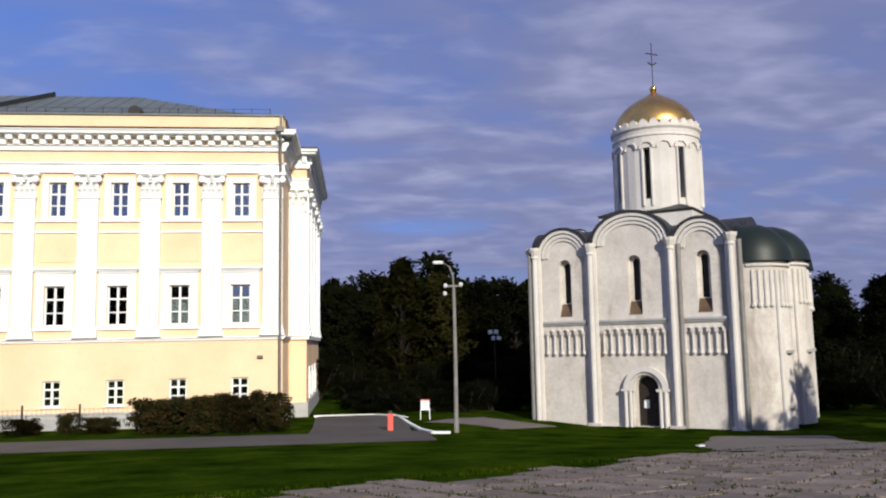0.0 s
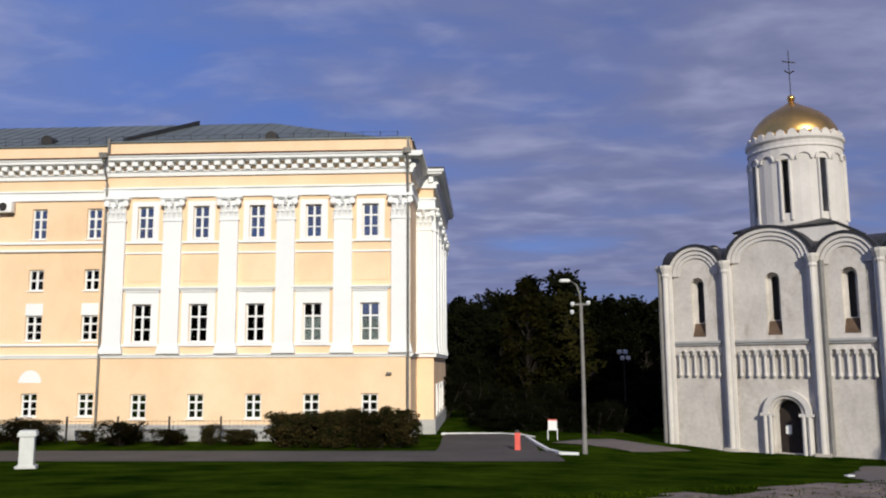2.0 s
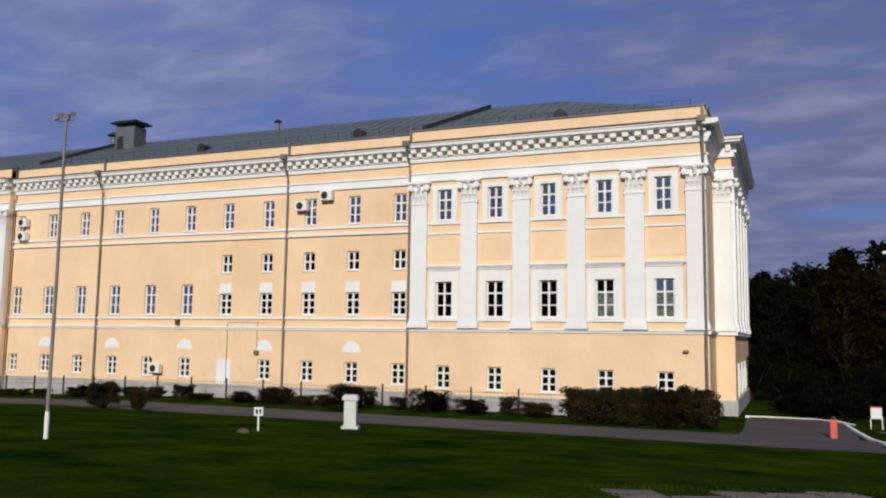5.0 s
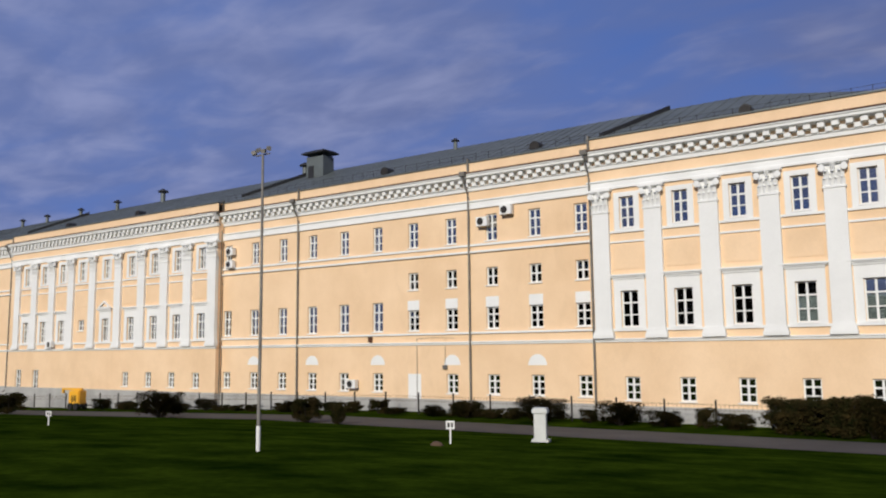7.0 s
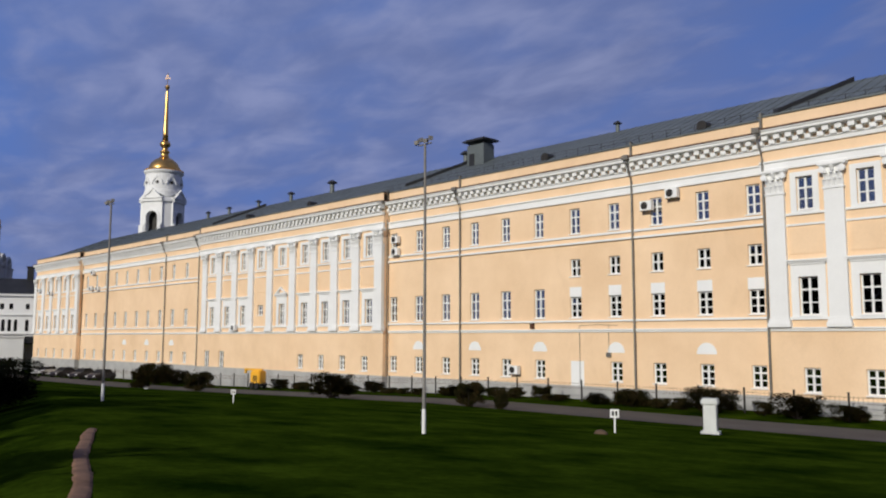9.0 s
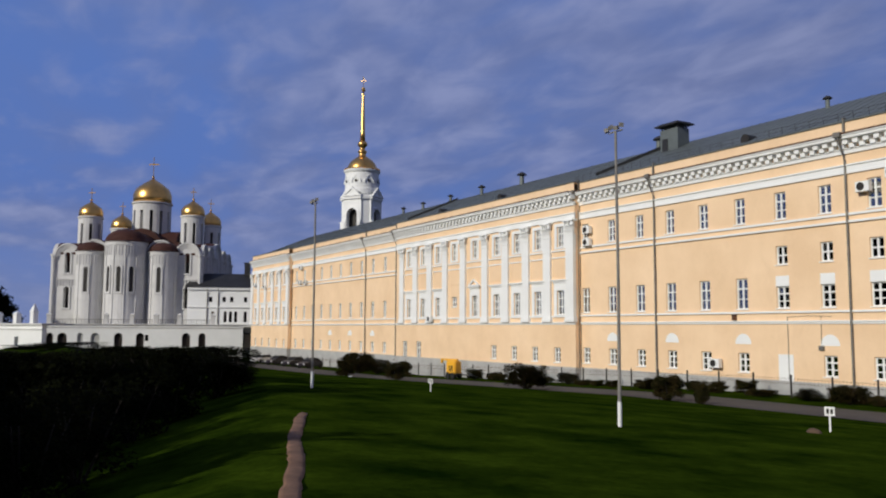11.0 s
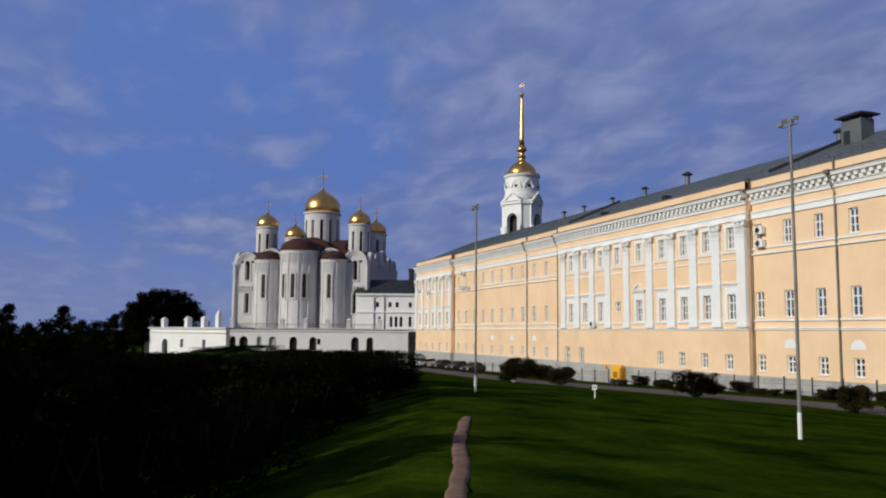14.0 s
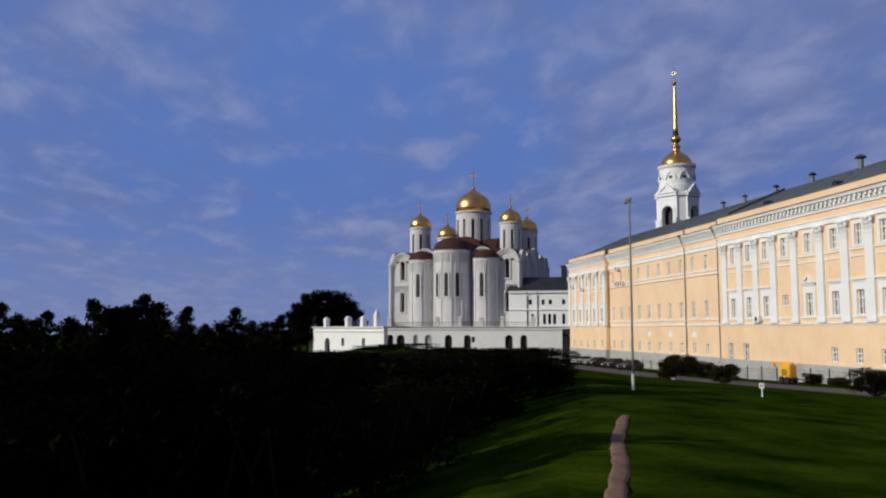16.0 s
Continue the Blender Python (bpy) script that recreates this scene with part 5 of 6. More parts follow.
def plant_park():
    rng = random.Random(21)
    for row, dist in enumerate((88, 97, 108, 122)):
        az = -34.0
        while az < 9:
            d = dist + rng.uniform(-4, 4)
            x, y, _ = polar(az, d)
            k = rng.choice((0, 1, 2, 2))
            top = {0: 15, 1: 17, 2: 13.5}[k]
            # the wood is tallest at the end of the drive and sinks towards the east
            want = (11.2 if az > -3 else 11.0 if az > -14 else 9.6) * (0.9 + 0.04 * row) * rng.uniform(0.92, 1.06)
            if abs(az + 4.0) < 1.6 and row == 1:
                want = 14.0
            want *= d / 97.0
            tree(TREES[k], x, y, (want + 1.0) / top, rng.uniform(0, 360), -0.6)
            az += rng.uniform(2.3, 3.3)
    az = -34.0
    while az < 9:
        x, y, _ = polar(az, rng.uniform(80, 86))
        h = rng.uniform(4.0, 6.0)
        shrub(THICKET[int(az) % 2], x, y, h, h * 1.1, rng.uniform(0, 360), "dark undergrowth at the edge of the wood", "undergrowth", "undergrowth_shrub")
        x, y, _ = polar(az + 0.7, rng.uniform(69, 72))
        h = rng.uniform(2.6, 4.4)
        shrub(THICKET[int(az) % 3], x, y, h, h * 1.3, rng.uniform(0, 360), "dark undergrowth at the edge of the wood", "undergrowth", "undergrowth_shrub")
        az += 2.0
    # Near-black shrub rows added to darken the lawn strip before the wood.
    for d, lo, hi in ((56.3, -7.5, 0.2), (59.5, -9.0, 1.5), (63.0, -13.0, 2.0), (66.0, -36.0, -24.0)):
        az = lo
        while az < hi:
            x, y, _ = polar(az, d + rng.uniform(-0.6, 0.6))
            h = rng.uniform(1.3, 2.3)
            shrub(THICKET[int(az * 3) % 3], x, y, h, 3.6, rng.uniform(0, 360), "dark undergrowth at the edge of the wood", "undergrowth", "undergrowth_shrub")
            az += 2.2
    for az, d, hgt in ((-3.0, 77, 11.6), (-5.6, 78, 10.8)):
        x, y, _ = polar(az, d)
        tree(TREES[3], x, y, hgt / 14.0, az * 50, -0.4, "leafy tree turning autumn brown", "park trees")


def shrub_mesh(seed, leaf, size=0.16, clumps=26, leaves=60):
    """A rounded, ragged shrub one metre high and about as wide."""
    rng = random.Random(seed)
    st, cr = bmesh.new(), bmesh.new()
    for k in range(7):
        a = rng.uniform(0, math.tau)
        tube(st, [(0, 0, -0.1), (0.2 * math.cos(a), 0.2 * math.sin(a), 0.35), (0.36 * math.cos(a), 0.36 * math.sin(a), 0.75)], 0.02, 5, 0.006)
    for k in range(clumps):
        a, rad, z = rng.uniform(0, math.tau), 0.40 * rng.random() ** 0.5, rng.uniform(0.12, 0.84)
        leaf_clump(cr, rng, (rad * math.cos(a), rad * math.sin(a), z), rng.uniform(0.12, 0.2), leaves, size * 0.22)
    return mesh_of("stem", st, BARK), mesh_of("foliage", cr, leaf)


SHRUBS = [shrub_mesh(31, BUSH, 0.12, 60, 130), shrub_mesh(32, BUSH, 0.12, 60, 130), shrub_mesh(33, BUSH, 0.14, 56, 120)]
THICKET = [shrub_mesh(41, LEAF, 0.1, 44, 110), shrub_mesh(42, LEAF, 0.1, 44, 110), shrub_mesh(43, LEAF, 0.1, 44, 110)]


def shrub(meshes, x, y, h, w, turn=0.0, label="low dark green shrub", group="shrubs by the road", name="shrub", w2=None):
    ob = thing(name, pose(x, y, ground_z(x, y) - 0.03, 0, 0, turn) @ Matrix.Diagonal((w, w2 or w, h, 1)), label, "shrub", group)
    part("stem", meshes[0], None, ob)
    part("foliage", meshes[1], None, ob)
    return ob


def plant_shrubs():
    rng = random.Random(7)
    # clipped hedge at the palace corner
    for k in range(7):
        shrub(SHRUBS[k % 3], -10.6 + 1.0 * k, 45.0 + rng.uniform(-0.2, 0.2), rng.uniform(2.0, 2.35), 2.5, k * 50, "dense dark hedge bush", "hedge at the corner", "hedge_bush")
    for x, y, h, w in ((-49.5, 36.0, 1.95, 3.3), (-35.5, 36.0, 1.6, 1.9), (-33.0, 36.0, 1.2, 0.9), (-72.5, 37.5, 1.95, 2.8), (-85.0, 37.5, 2.0, 2.4)):
        shrub(SHRUBS[int(h * 10) % 3], x, y, h, w, x * 9)
    for k in range(26):
        x = -13 - 2.4 * k + rng.uniform(-0.8, 0.8)
        shrub(SHRUBS[k % 3], x, 46.8 + rng.uniform(-0.5, 0.4), rng.uniform(0.5, 1.25), rng.uniform(1.2, 2.2), k * 70, "low straggling shrub below the fence", "shrubs below the fence")
    for x, y, h, w in ((-98, 44.8, 2.7, 4.6), (-94, 45.5, 2.0, 3.6), (-25.4, 46.2, 1.6, 3.4), (-20.2, 46.2, 1.45, 3.0), (-17.6, 46.3, 1.0, 2.2), (-31.0, 46.4, 1.2, 2.4)):
        shrub(SHRUBS[1], x, y, h, w, x * 5)
    # dark thicket down the slope, its shade put into the leaf colour
    count = 0
    for d0 in (13, 17, 22, 28, 35, 43, 52, 64, 80, 100, 125, 150):
        az = {13: 86, 17: 83, 22: 80, 28: 77.5, 35: 74.8, 43: 74.2, 52: 75.5, 64: 76.5, 80: 78, 100: 78, 125: 76.5, 150: 75.5}[d0]
        while az < (118 if d0 < 120 else 93):
            d = d0 * rng.uniform(0.93, 1.07)
            x, y, _ = polar(az, d)
            g = ground_z(x, y)
            top = 4.4 - d * (0.055 if d < 20 else 0.032 if d < 40 else 0.022) * rng.uniform(0.85, 1.25)
            if az > 92:
                top += 0.012 * d * rng.uniform(0.0, 1.2)
            if d0 >= 125:
                top = 0.9 + rng.uniform(-0.3, 0.5)
            h = max(0.8, top - g)
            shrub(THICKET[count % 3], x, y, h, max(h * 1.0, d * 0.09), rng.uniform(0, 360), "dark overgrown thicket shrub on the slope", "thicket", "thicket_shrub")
            count += 1
            az += rng.uniform(3.4, 4.6) if d > 20 else rng.uniform(5, 7)
    # far trees over the valley
    for k in range(30):
        az = 91.5 + k * 0.95 + rng.uniform(-0.3, 0.3)
        d = rng.uniform(150, 240)
        x, y, _ = polar(az, d)
        want = d * math.tan(radians(rng.uniform(0.2, 1.0) + (0.8 if 99 < az < 104 else 0))) + 4.4
        g = ground_z(x, y)
        tree(TREES[k % 3], x, y, (want - g) / 14.5, rng.uniform(0, 360), g, "dark tree across the valley", "valley trees")
    for az, d, hgt in ((91.2, 185, 9.5), (90.5, 187, 11.5), (89.7, 190, 12.4), (89.0, 194, 12.6), (88.2, 196, 12.2), (87.6, 199, 10.5), (90.1, 200, 11.0), (88.7, 204, 11.5)):
        x, y, _ = polar(az, d)
        tree(TREES[2], x, y, hgt / 13.0, az * 40, 0.0, "round dark tree beside the gatehouse", "valley trees")


def plant_shade():
    """Tall unseen trees added on the south-west slope to shade the thicket, and a few to the south-east."""
    rng = random.Random(77)
    for x, y, size in ((28.0, 14.0, 0.85), (31.5, 22.0, 0.9), (38.0, 32.0, 1.0)):
        tree(TREES[2], x, y, size, x * 17, None, "leafy tree beside the stone path", "park trees")
    for k in range(17):
        x = -24.0 - 6.0 * k
        tree(TREES[k % 3], x, 0.46 * x - 9.5 + rng.uniform(-1, 1), 1.5 + 0.04 * k, rng.uniform(0, 360), None, "tall unseen tree added to shade the thicket", "slope trees")
    for x, y, size in ((-11.0, -12.0, 0.8), (-15.5, -13.5, 0.9), (-20.0, -16.0, 1.1)):
        tree(TREES[0], x, y, size, x * 31, None, "unseen leafy tree added to shade the near thicket", "slope trees")


plant_park()
plant_shrubs()
plant_shade()


# ---- street furniture ----
def street_lamp(x, y, h, heads, label, group="street lamps"):
    ob = thing("street_lamp", pose(*on_ground(x, y)), label, "street lamp", group)
    r = 0.11 if heads == "arm" else 0.05
    part("base", lathe([(r * 1.15, -0.3), (r * 1.15, 0.55), (r, 0.65)], 10), STEEL if heads == "arm" else WHITE if y < 60 else BLACKIRON, ob, "painted foot")
    bm = tube(bmesh.new(), [(0, 0, 0.5), (0.02, 0, h * 0.5), (0, 0, h)], r, 10, r * 0.7)
    part("post", bm, STEEL if y < 60 else BLACKIRON, ob, "grey metal post" if y < 60 else "dark metal post")
    if heads == "arm":
        part("arm", tube(bmesh.new(), [(0, 0, h - 0.1), (-0.03, 0, h + 0.5), (-0.2, 0, h + 1.0), (-0.55, 0, h + 1.2)], 0.04, 8), STEEL, ob)
        bm = boxes((-1.05, -0.5, -0.13, 0.13, h + 1.14, h + 1.28))
        bmesh.ops.bevel(bm, geom=bm.edges[:], offset=0.05, segments=2, affect="EDGES")
        part("lamp_head", bm, LAMPGLASS, ob, "pale lamp head")
        part("bracket", boxes((-0.45, 0.35, -0.04, 0.04, h - 0.02, h + 0.06)), STEEL, ob)
        for dx, dz in ((-0.42, 0.0), (-0.45, -0.4), (0.36, 0.05)):
            bm = lathe([(0.04, -0.08), (0.10, 0.0), (0.09, 0.12), (0.03, 0.15)], 10)
            part("floodlight", bm, LAMPGLASS, ob, "small white floodlight", pose(dx, 0, h + dz, 25))
    else:
        part("crossbar", tube(bmesh.new(), [(-0.28, 0, h), (0.28, 0, h)], 0.02, 6), STEEL, ob)
        for k, dx in enumerate((-0.28, -0.1, 0.1, 0.28)):
            bm = boxes((-0.055, 0.055, -0.07, 0.05, -0.03, 0.08))
            part("floodlight", bm, STEEL if y < 60 else LAMPGLASS, ob, "small floodlight", pose(dx, -0.05, h + 0.06 + (0.05 if y < 60 else -0.45) * (k % 2), 20, 0, 40 * (k - 1.5)) @ Matrix.Scale(1.0 if y < 60 else 2.2, 4))
    return ob


street_lamp(4.86, 41.37, 7.2, "arm", "tall grey street lamp with curved arm and floodlights")
street_lamp(-17.13, 15.55, 8.05, "mast", "slim grey floodlight mast on the lawn")
street_lamp(-32.4, 12.75, 7.6, "mast", "slim grey floodlight mast on the lawn")
street_lamp(10.3, 62.0, 5.5, "mast", "thin post with white floodlights before the wood")


def cabinet(x, y):
    ob = thing("utility_cabinet", pose(*on_ground(x, y), 0, 0, 20) @ Matrix.Diagonal((0.98, 0.98, 1.06, 1)), "white-painted metal utility cabinet on the lawn", "cabinet")
    bm = boxes((-0.24, 0.24, -0.20, 0.20, 0.1, 1.05))
    part("body", bm, BLIND, ob)
    part("foot", boxes((-0.34, 0.34, -0.28, 0.28, -0.15, 0.10)), BLIND, ob)
    part("lid", boxes((-0.31, 0.31, -0.26, 0.26, 1.05, 1.18), (-0.27, 0.27, -0.23, 0.23, 1.18, 1.24)), BLIND, ob)
    part("door", boxes((-0.19, 0.19, -0.215, -0.202, 0.2, 0.95)), BLIND, ob)


def sign_post(x, y, turn=0, size=1.0):
    ob = thing("lawn_sign", pose(*on_ground(x, y), 0, 0, turn) @ Matrix.Diagonal((size, size, size, 1)), "small white sign plate on a thin post", "sign", "signs on the lawn")
    part("post", boxes((-0.03, 0.03, -0.02, 0.02, -0.2, 0.62)), WHITE, ob)
    plate = part("plate", boxes((-0.17, 0.17, -0.04, -0.02, 0.55, 0.87)), WHITE, ob)
    part("symbol", boxes((-0.11, -0.02, -0.046, -0.041, 0.62, 0.80), (0.03, 0.11, -0.046, -0.041, 0.62, 0.80)), BLACKIRON, plate, "dark printed bars")


cabinet(-16.1, 29.21)
sign_post(-16.75, 23.96, 30, 0.88)
sign_post(-32.23, 18.25, 38, 0.62)


def fence():
    ob = thing("fence", pose(-40, 47.6, 0), "low rusty iron fence on dark posts beside the palace", "fence")
    x, k = -9.0, 0
    rail = bmesh.new()
    while x > -150:
        part("post", boxes((x + 40 - 0.045, x + 40 + 0.045, -0.045, 0.045, ground_z(x, 47.6) - 0.2, ground_z(x, 47.6) + 1.5)), BLACKIRON, ob)
        z0, z1 = ground_z(x, 47.6), ground_z(x - 3.0, 47.6)
        for dz in (0.9, 1.22):
            tube(rail, [(x + 40, 0, z0 + dz), (x + 37.0, 0, z1 + dz)], 0.014, 4)
        for q in range(1, 12):
            xx = x + 40 - 0.25 * q
            tube(rail, [(xx, 0, z0 + 0.85), (xx, 0, z0 + 1.30)], 0.009, 3)
        x -= 3.0
    ob2 = part("railing", rail, EARTH, ob, "thin rusty rails")
    ob2["kind"] = "stuff"


fence()


def drive_details():
    kerb = bmesh.new()
    pts = [(-2.7, 53.5), (-1.0, 53.6), (1.2, 53.4), (2.5, 52.0), (2.85, 47.0), (3.2, 43.0), (3.7, 41.2), (4.5, 40.9)]
    for k, (a, b) in enumerate(zip(pts, pts[1:])):
        d = Vector((b[0] - a[0], b[1] - a[1])).normalized()
        q = Vector((-d.y, d.x)) * 0.09
        vs = []
        for p in (a, b):
            g = ground_z(*p)
            for s, z in ((-1, -0.2), (-1, 0.10), (1, 0.10), (1, -0.2)):
                vs.append(kerb.verts.new((p[0] + q.x * s, p[1] + q.y * s, g + z)))
        for i in range(4):
            j = (i + 1) % 4
            kerb.faces.new((vs[i], vs[j], vs[4 + j], vs[4 + i]))
        kerb.faces.new(vs[0:4]); kerb.faces.new(vs[7:3:-1])
    bmesh.ops.recalc_face_normals(kerb, faces=kerb.faces)
    solid("kerb", kerb, WHITE, pose(0, 0, 0), "whitewashed kerb round the drive", "kerb", kind="structure")
    bol = thing("barrier_post", pose(*on_ground(1.66, 42.67), 0, 0, 0) @ Matrix.Diagonal((0.8, 0.8, 0.95, 1)), "faded red plastic barrier post", "bollard")
    part("body", boxes((-0.17, 0.17, -0.14, 0.14, 0.0, 0.95)), RED, bol)
    part("cap", boxes((-0.12, 0.12, -0.1, 0.1, 0.95, 1.08)), DARK_TIN, bol)
    part("boom", tube(bmesh.new(), [(0.1, 0, 0.9), (1.3, 3.2, 0.5)], 0.035, 6), WHITE, bol)
    board = thing("notice_board", pose(*on_ground(4.0, 49.8), 0, 0, -8) @ Matrix.Diagonal((0.62, 0.62, 0.7, 1)), "white notice board with red header on two legs", "notice board")
    part("panel", boxes((-0.42, 0.42, -0.03, 0.03, 0.75, 1.65)), WHITE, board)
    part("header", boxes((-0.42, 0.42, -0.045, -0.031, 1.56, 1.65)), RED, board)
    for s in (-1, 1):
        part("leg", boxes((s * 0.44 - 0.04, s * 0.44 + 0.04, -0.04, 0.04, -0.2, 0.9 if s > 0 else 0.75)), WHITE, board)


drive_details()


def yellow_machine():
    ob = thing("wheeled_machine", pose(*on_ground(-75.6, 45.6), 0, 0, 12) @ Matrix.Diagonal((0.82, 0.82, 0.92, 1)), "yellow wheeled site machine with a jutting arm", "machine")
    bm = boxes((-0.85, 0.85, -0.6, 0.6, 0.62, 2.0))
    bmesh.ops.bevel(bm, geom=bm.edges[:], offset=0.1, segments=2, affect="EDGES")
    body = part("body", bm, AMBER, ob)
    for k in range(4):
        part("louvre", boxes((-0.3 + 0.2 * k, -0.2 + 0.2 * k, -0.63, -0.58, 0.85, 1.5)), RUBBER, body, "dark vent slot")
    part("hatch", boxes((-0.72, -0.42, -0.625, -0.595, 0.8, 1.75)), AMBER, body)
    part("arm", boxes((-2.4, 0.75, -0.14, 0.14, 2.02, 2.24), (-2.4, -2.15, -0.12, 0.12, 1.7, 2.02)), AMBER, ob, "jutting yellow arm")
    part("chassis", boxes((-1.0, 1.1, -0.5, 0.5, 0.42, 0.62), (1.1, 2.3, -0.06, 0.06, 0.45, 0.57)), RUBBER, ob, "dark chassis and drawbar")
    for x in (-0.45, 0.45):
        for y in (-0.62, 0.62):
            bm = lathe([(0.1, -0.11), (0.36, -0.11), (0.38, 0.0), (0.36, 0.11), (0.1, 0.11)], 16)
            bmesh.ops.rotate(bm, cent=(0, 0, 0), matrix=Matrix.Rotation(radians(90), 3, "X"), verts=bm.verts)
            part("wheel", bm, RUBBER, ob, "", pose(x, y, 0.38))


def car(x, y, turn, mat, label):
    ob = thing("car", pose(*on_ground(x, y), 0, 0, turn), label, "car", "parked cars")
    bm = bmesh.new()
    sec = [(-2.1, 0.45, 0.85, 0.80), (-1.9, 0.35, 0.98, 0.86), (-1.2, 0.30, 1.02, 0.88), (1.0, 0.30, 0.98, 0.88), (1.9, 0.32, 0.82, 0.84), (2.1, 0.42, 0.70, 0.78)]
    rings = [[bm.verts.new((x_, s * w, z)) for s, z in ((-1, a), (-1, (a + b) / 2), (-0.93, b), (0.93, b), (1, (a + b) / 2), (1, a))] for x_, a, b, w in sec]
    for a, b in zip(rings, rings[1:]):
        for k in range(6):
            bm.faces.new((a[k], a[(k + 1) % 6], b[(k + 1) % 6], b[k]))
    bm.faces.new(rings[0]); bm.faces.new(rings[-1][::-1])
    bmesh.ops.recalc_face_normals(bm, faces=bm.faces)
    body = part("body", bm, mat, ob, smooth=False)
    bm = bmesh.new()
    lo = [bm.verts.new(p) for p in ((-1.7, -0.78, 0.98), (1.0, -0.78, 0.96), (1.0, 0.78, 0.96), (-1.7, 0.78, 0.98))]
    hi = [bm.verts.new(p) for p in ((-1.1, -0.62, 1.45), (0.2, -0.62, 1.45), (0.2, 0.62, 1.45), (-1.1, 0.62, 1.45))]
    for k in range(4):
        bm.faces.new((lo[k], lo[(k + 1) % 4], hi[(k + 1) % 4], hi[k]))
    bm.faces.new(hi)
    part("cabin", bm, RUBBER, ob, "dark car windows")
    part("roof", boxes((-1.12, 0.22, -0.64, 0.64, 1.452, 1.48)), mat, ob)
    for s in (-1, 1):
        part("headlight", boxes((2.0, 2.11, s * 0.6 - 0.15, s * 0.6 + 0.15, 0.58, 0.70)), LAMPGLASS, ob)
        for xw in (-1.3, 1.3):
            w = lathe([(0.06, -0.1), (0.32, -0.1), (0.32, 0.1), (0.06, 0.1)], 14)
            bmesh.ops.rotate(w, cent=(0, 0, 0), matrix=Matrix.Rotation(radians(90), 3, "X"), verts=w.verts)
            part("wheel", w, RUBBER, ob, "", pose(xw, s * 0.82, 0.32))


def small_things():
    mound = lathe([(0.34, -0.05), (0.30, 0.05), (0.2, 0.13), (0.06, 0.17)], 12)
    for v in mound.verts:
        v.co.z += 0.03 * noise.noise(v.co * 6)
        v.co.x *= 1.3
    solid("earth_mound", mound, EARTH, pose(*on_ground(-16.2, 22.4)) @ Matrix.Diagonal((0.55, 0.55, 0.7, 1)), "small brown mound of dug earth on the lawn", "earth mound", smooth=True)
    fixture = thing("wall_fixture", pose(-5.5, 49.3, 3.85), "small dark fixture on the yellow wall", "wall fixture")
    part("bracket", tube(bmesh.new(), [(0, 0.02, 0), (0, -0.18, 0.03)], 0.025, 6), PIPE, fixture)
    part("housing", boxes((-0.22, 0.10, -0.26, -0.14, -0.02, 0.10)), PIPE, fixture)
    for x, y, turn in ((11.5, 27.5, 20), (-56.0, 25.0, 70)):
        bm = boxes((-0.13, 0.13, -0.09, 0.09, 0.0, 0.035))
        solid("litter", bm, WHITE, pose(*on_ground(x, y), 0, 0, turn), "scrap of white paper on the grass", "litter")


def wall_cables():
    """A riser, its branch and a junction box on the plain stretch of the front."""
    run = thing("wall_conduit", pose(-37.9, 49.94, 0), "thin grey conduit clipped to the yellow wall", "conduit")
    part("riser", tube(bmesh.new(), [(0, 0, 0.95), (0.02, 0, 3.2), (0, 0, 5.35)], 0.02, 6), PIPE, run)
    part("branch", tube(bmesh.new(), [(0, 0, 5.35), (1.6, 0, 5.42), (3.4, 0, 5.35)], 0.012, 6), PIPE, run)
    part("drop", tube(bmesh.new(), [(2.6, 0, 5.38), (2.6, 0, 3.3)], 0.014, 6), PIPE, run)
    part("junction_box", boxes((2.42, 2.78, -0.1, 0.05, 3.1, 3.4)), PIPE, run, "small grey junction box")
    tag = thing("wall_box", pose(-42.4, 49.9, 5.15), "small brown box on the yellow wall", "wall box")
    part("case", boxes((-0.14, 0.14, -0.16, 0.08, 0, 0.4)), RUST, tag)
    part("lid", boxes((-0.16, 0.16, -0.18, 0.08, 0.4, 0.44)), PIPE, tag)


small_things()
wall_cables()
yellow_machine()
car(-114, 44.5, -60, CARPAINT, "dark parked saloon car")
car(-121.5, 44.8, -58, CARPAINT, "dark parked saloon car")
car(-129.5, 45.0, -62, CARPAINT, "dark parked saloon car")
car(-138, 45.2, -60, LAMPGLASS, "white parked saloon car")


# ---- path, paving, grass: many small pieces last ----
strip("footpath", [(-6.0, 2.2), (-11.3, 4.2), (-15.4, 5.75), (-19.6, 7.5)], 0.25, 0.004, TRODDEN, "narrow trodden earth path through the grass", "footpath", 0.34)


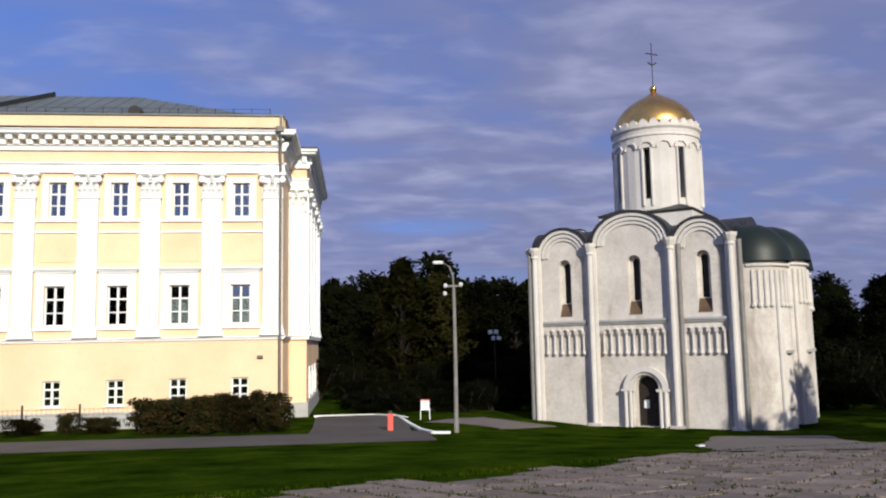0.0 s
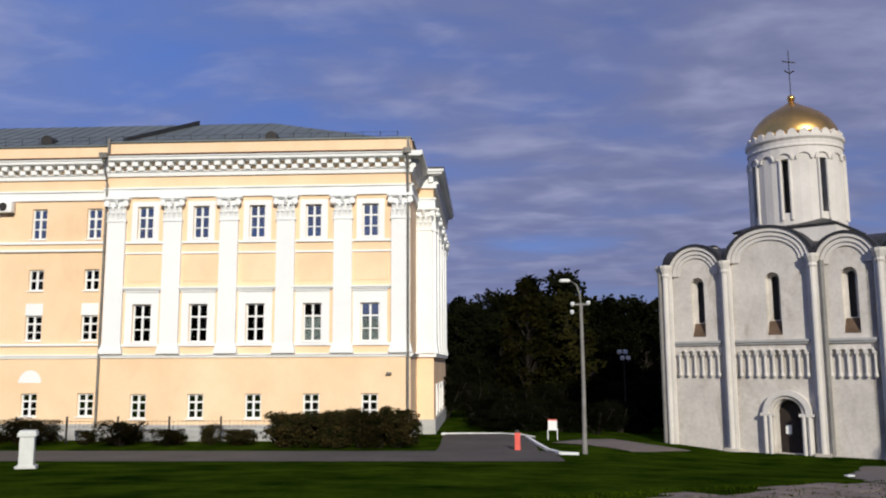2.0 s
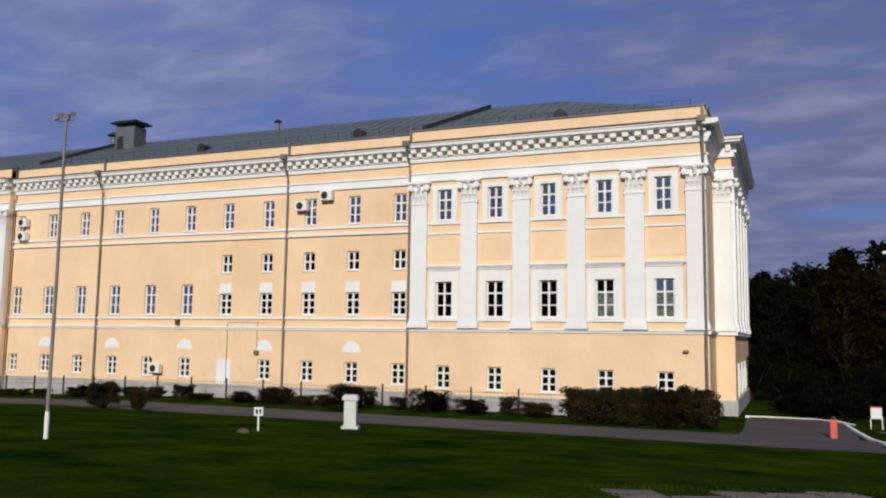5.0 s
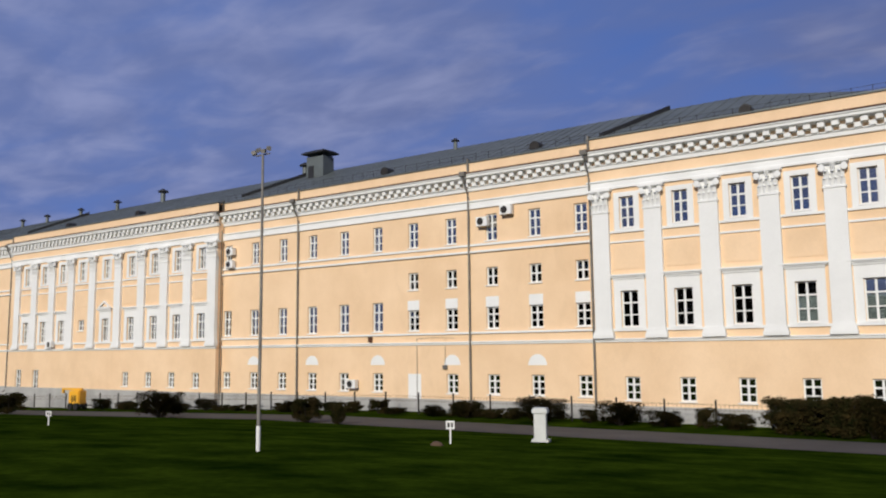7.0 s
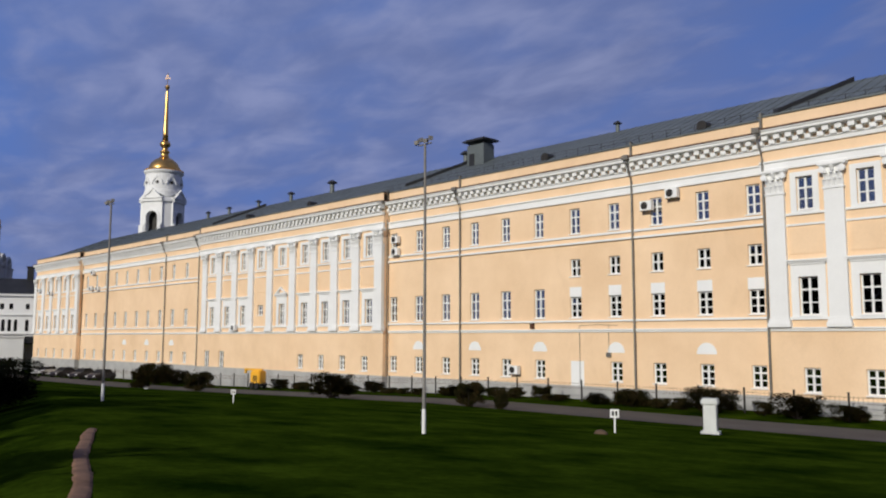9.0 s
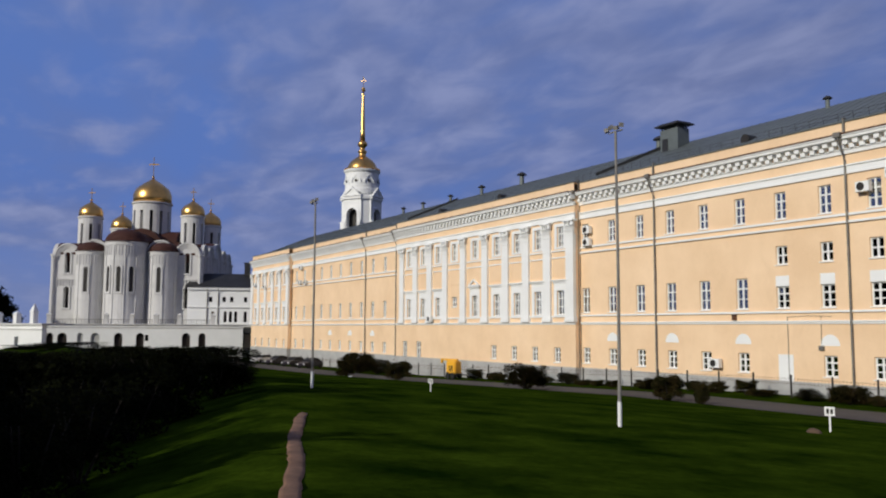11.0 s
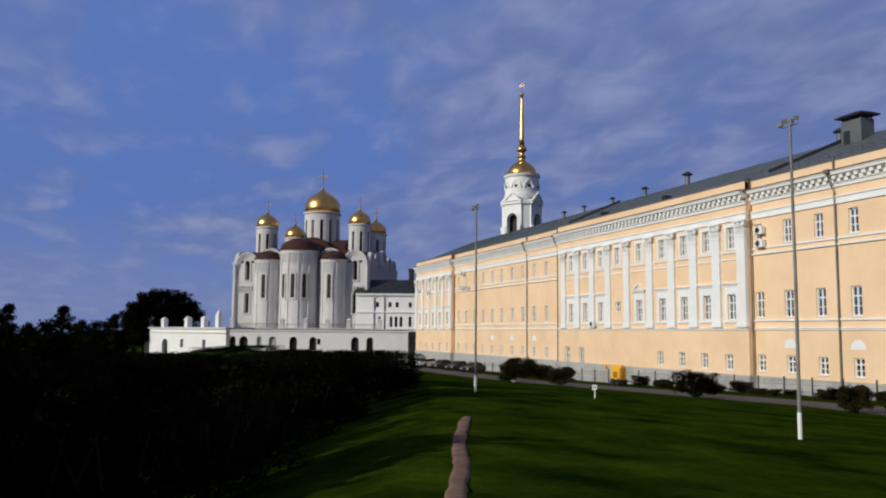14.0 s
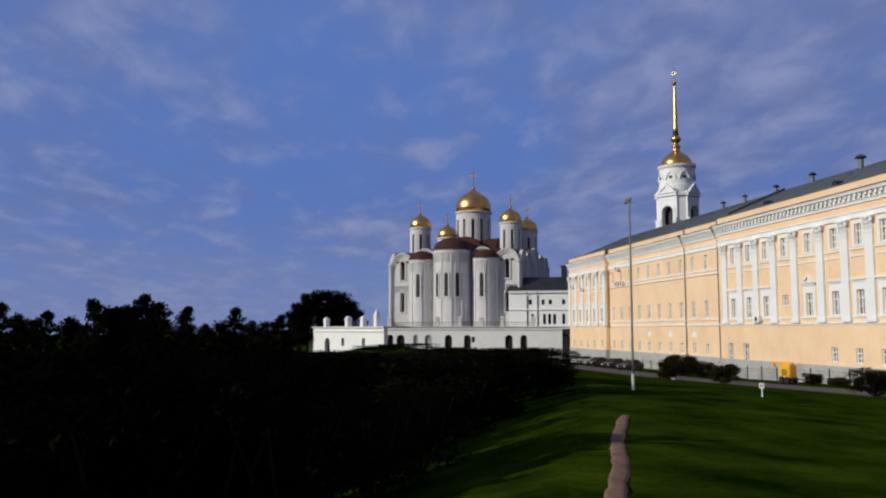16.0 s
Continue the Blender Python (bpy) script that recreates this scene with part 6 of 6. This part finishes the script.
def paving():
    """Old stone slabs in slanting rows with grass in the joints, on the ground in front of the church."""
    ob = thing("pavement_stones", pose(0, 0, 0), "old stone slab paving with grass in the joints", "pavement", kind="structure")
    rng = random.Random(5)
    along, back = Vector((0.86, 0.51)), Vector((-0.51, 0.86))
    origin = Vector((-2.6, 14.4))
    shapes = []
    for k in range(6):
        bm = bmesh.new()
        a, b = 0.455 * rng.uniform(0.97, 1.0), 0.452 * rng.uniform(0.95, 1.0)
        ring = []
        for sx, sy in ((-1, -1), (1, -1), (1, 1), (-1, 1)):
            c1, c2 = rng.uniform(0.02, 0.06), rng.uniform(0.02, 0.06)
            p, q = (sx * a, sy * (b - c1)), (sx * (a - c2), sy * b)
            ring += [p, q] if sx * sy > 0 else [q, p]
        low = [bm.verts.new((x, y, -0.10)) for x, y in ring]
        mid = [bm.verts.new((x, y, 0.02)) for x, y in ring]
        top = [bm.verts.new((x * 0.965, y * 0.965, 0.032 + rng.uniform(-0.003, 0.003))) for x, y in ring]
        n = len(ring)
        for i in range(n):
            j = (i + 1) % n
            bm.faces.new((low[i], low[j], mid[j], mid[i]))
            bm.faces.new((mid[i], mid[j], top[j], top[i]))
        bm.faces.new(top)
        bmesh.ops.recalc_face_normals(bm, faces=bm.faces)
        shapes.append(mesh_of("paving_stone", bm, SLAB))
    ang = math.degrees(math.atan2(along.y, along.x))
    for i in range(0, 30):
        for j in range(-14, 1):
            p = origin + along * (i * 0.98) + back * (j * 0.98 + (0.3 if i % 3 == 1 else 0) - 0.25)
            if j == 0 and rng.random() < 0.4:
                continue
            if p.y < 8:
                continue
            m = pose(p.x, p.y, ground_z(p.x, p.y) - 0.022 + rng.uniform(-0.007, 0.007), rng.uniform(-0.5, 0.5) - 3.1, rng.uniform(-0.5, 0.5) + 1.8, ang + rng.uniform(-2, 2))
            part("paving_stone", rng.choice(shapes), None, ob, m=m)


paving()
strip("pavement", [(12.5, 21.0), (15.5, 30.0), (20.5, 40.5)], 6.0, 0.03, CONCRETE, "worn stone path to the church", "pavement", 0.12)
strip("pavement", [(5.6, 45.8), (9.6, 50.0)], 5.6, 0.025, CONCRETE, "pale worn paving beside the church", "pavement", 0.1)


def grass():
    """Tufts that grow between the paving stones and along their edge."""
    rng = np.random.default_rng(4)
    verts, faces = [], []
    for _ in range(60000):
        u, v = rng.uniform(-0.6, 29.5), rng.uniform(-14.2, 0.9)
        # keep most of them to the joints of the one-metre grid
        fu = (u / 0.98 + 0.5) % 1.0
        fv = ((v + 0.25 - (0.3 if round(u / 0.98) % 3 == 1 else 0.0)) / 0.98 + 0.5) % 1.0
        edge = min(fu, 1 - fu, fv, 1 - fv)
        if v < 0.1 and edge > (0.05 if (int(u / 2.7) + int(v / 2.1)) % 3 else 0.10):
            continue
        x, y = -2.6 + 0.86 * u - 0.51 * v, 14.4 + 0.51 * u + 0.86 * v
        if y < 8:
            continue
        h, a = rng.uniform(0.03, 0.09), rng.uniform(0, math.tau)
        lx, ly = rng.normal(0, 0.03, 2)
        z, i, w = ground_z(x, y) - 0.02, len(verts), 0.02
        verts += [(x - w * math.cos(a), y - w * math.sin(a), z), (x + w * math.cos(a), y + w * math.sin(a), z), (x + lx, y + ly, z + h)]
        faces.append((i, i + 1, i + 2))
    me = bpy.data.meshes.new("grass_tufts")
    me.from_pydata(verts, [], faces)
    me.materials.append(BLADE)
    ob = new("grass_tufts", me)
    tagged(ob, "green grass tufts growing between the paving stones", "grass", kind="stuff")


grass()
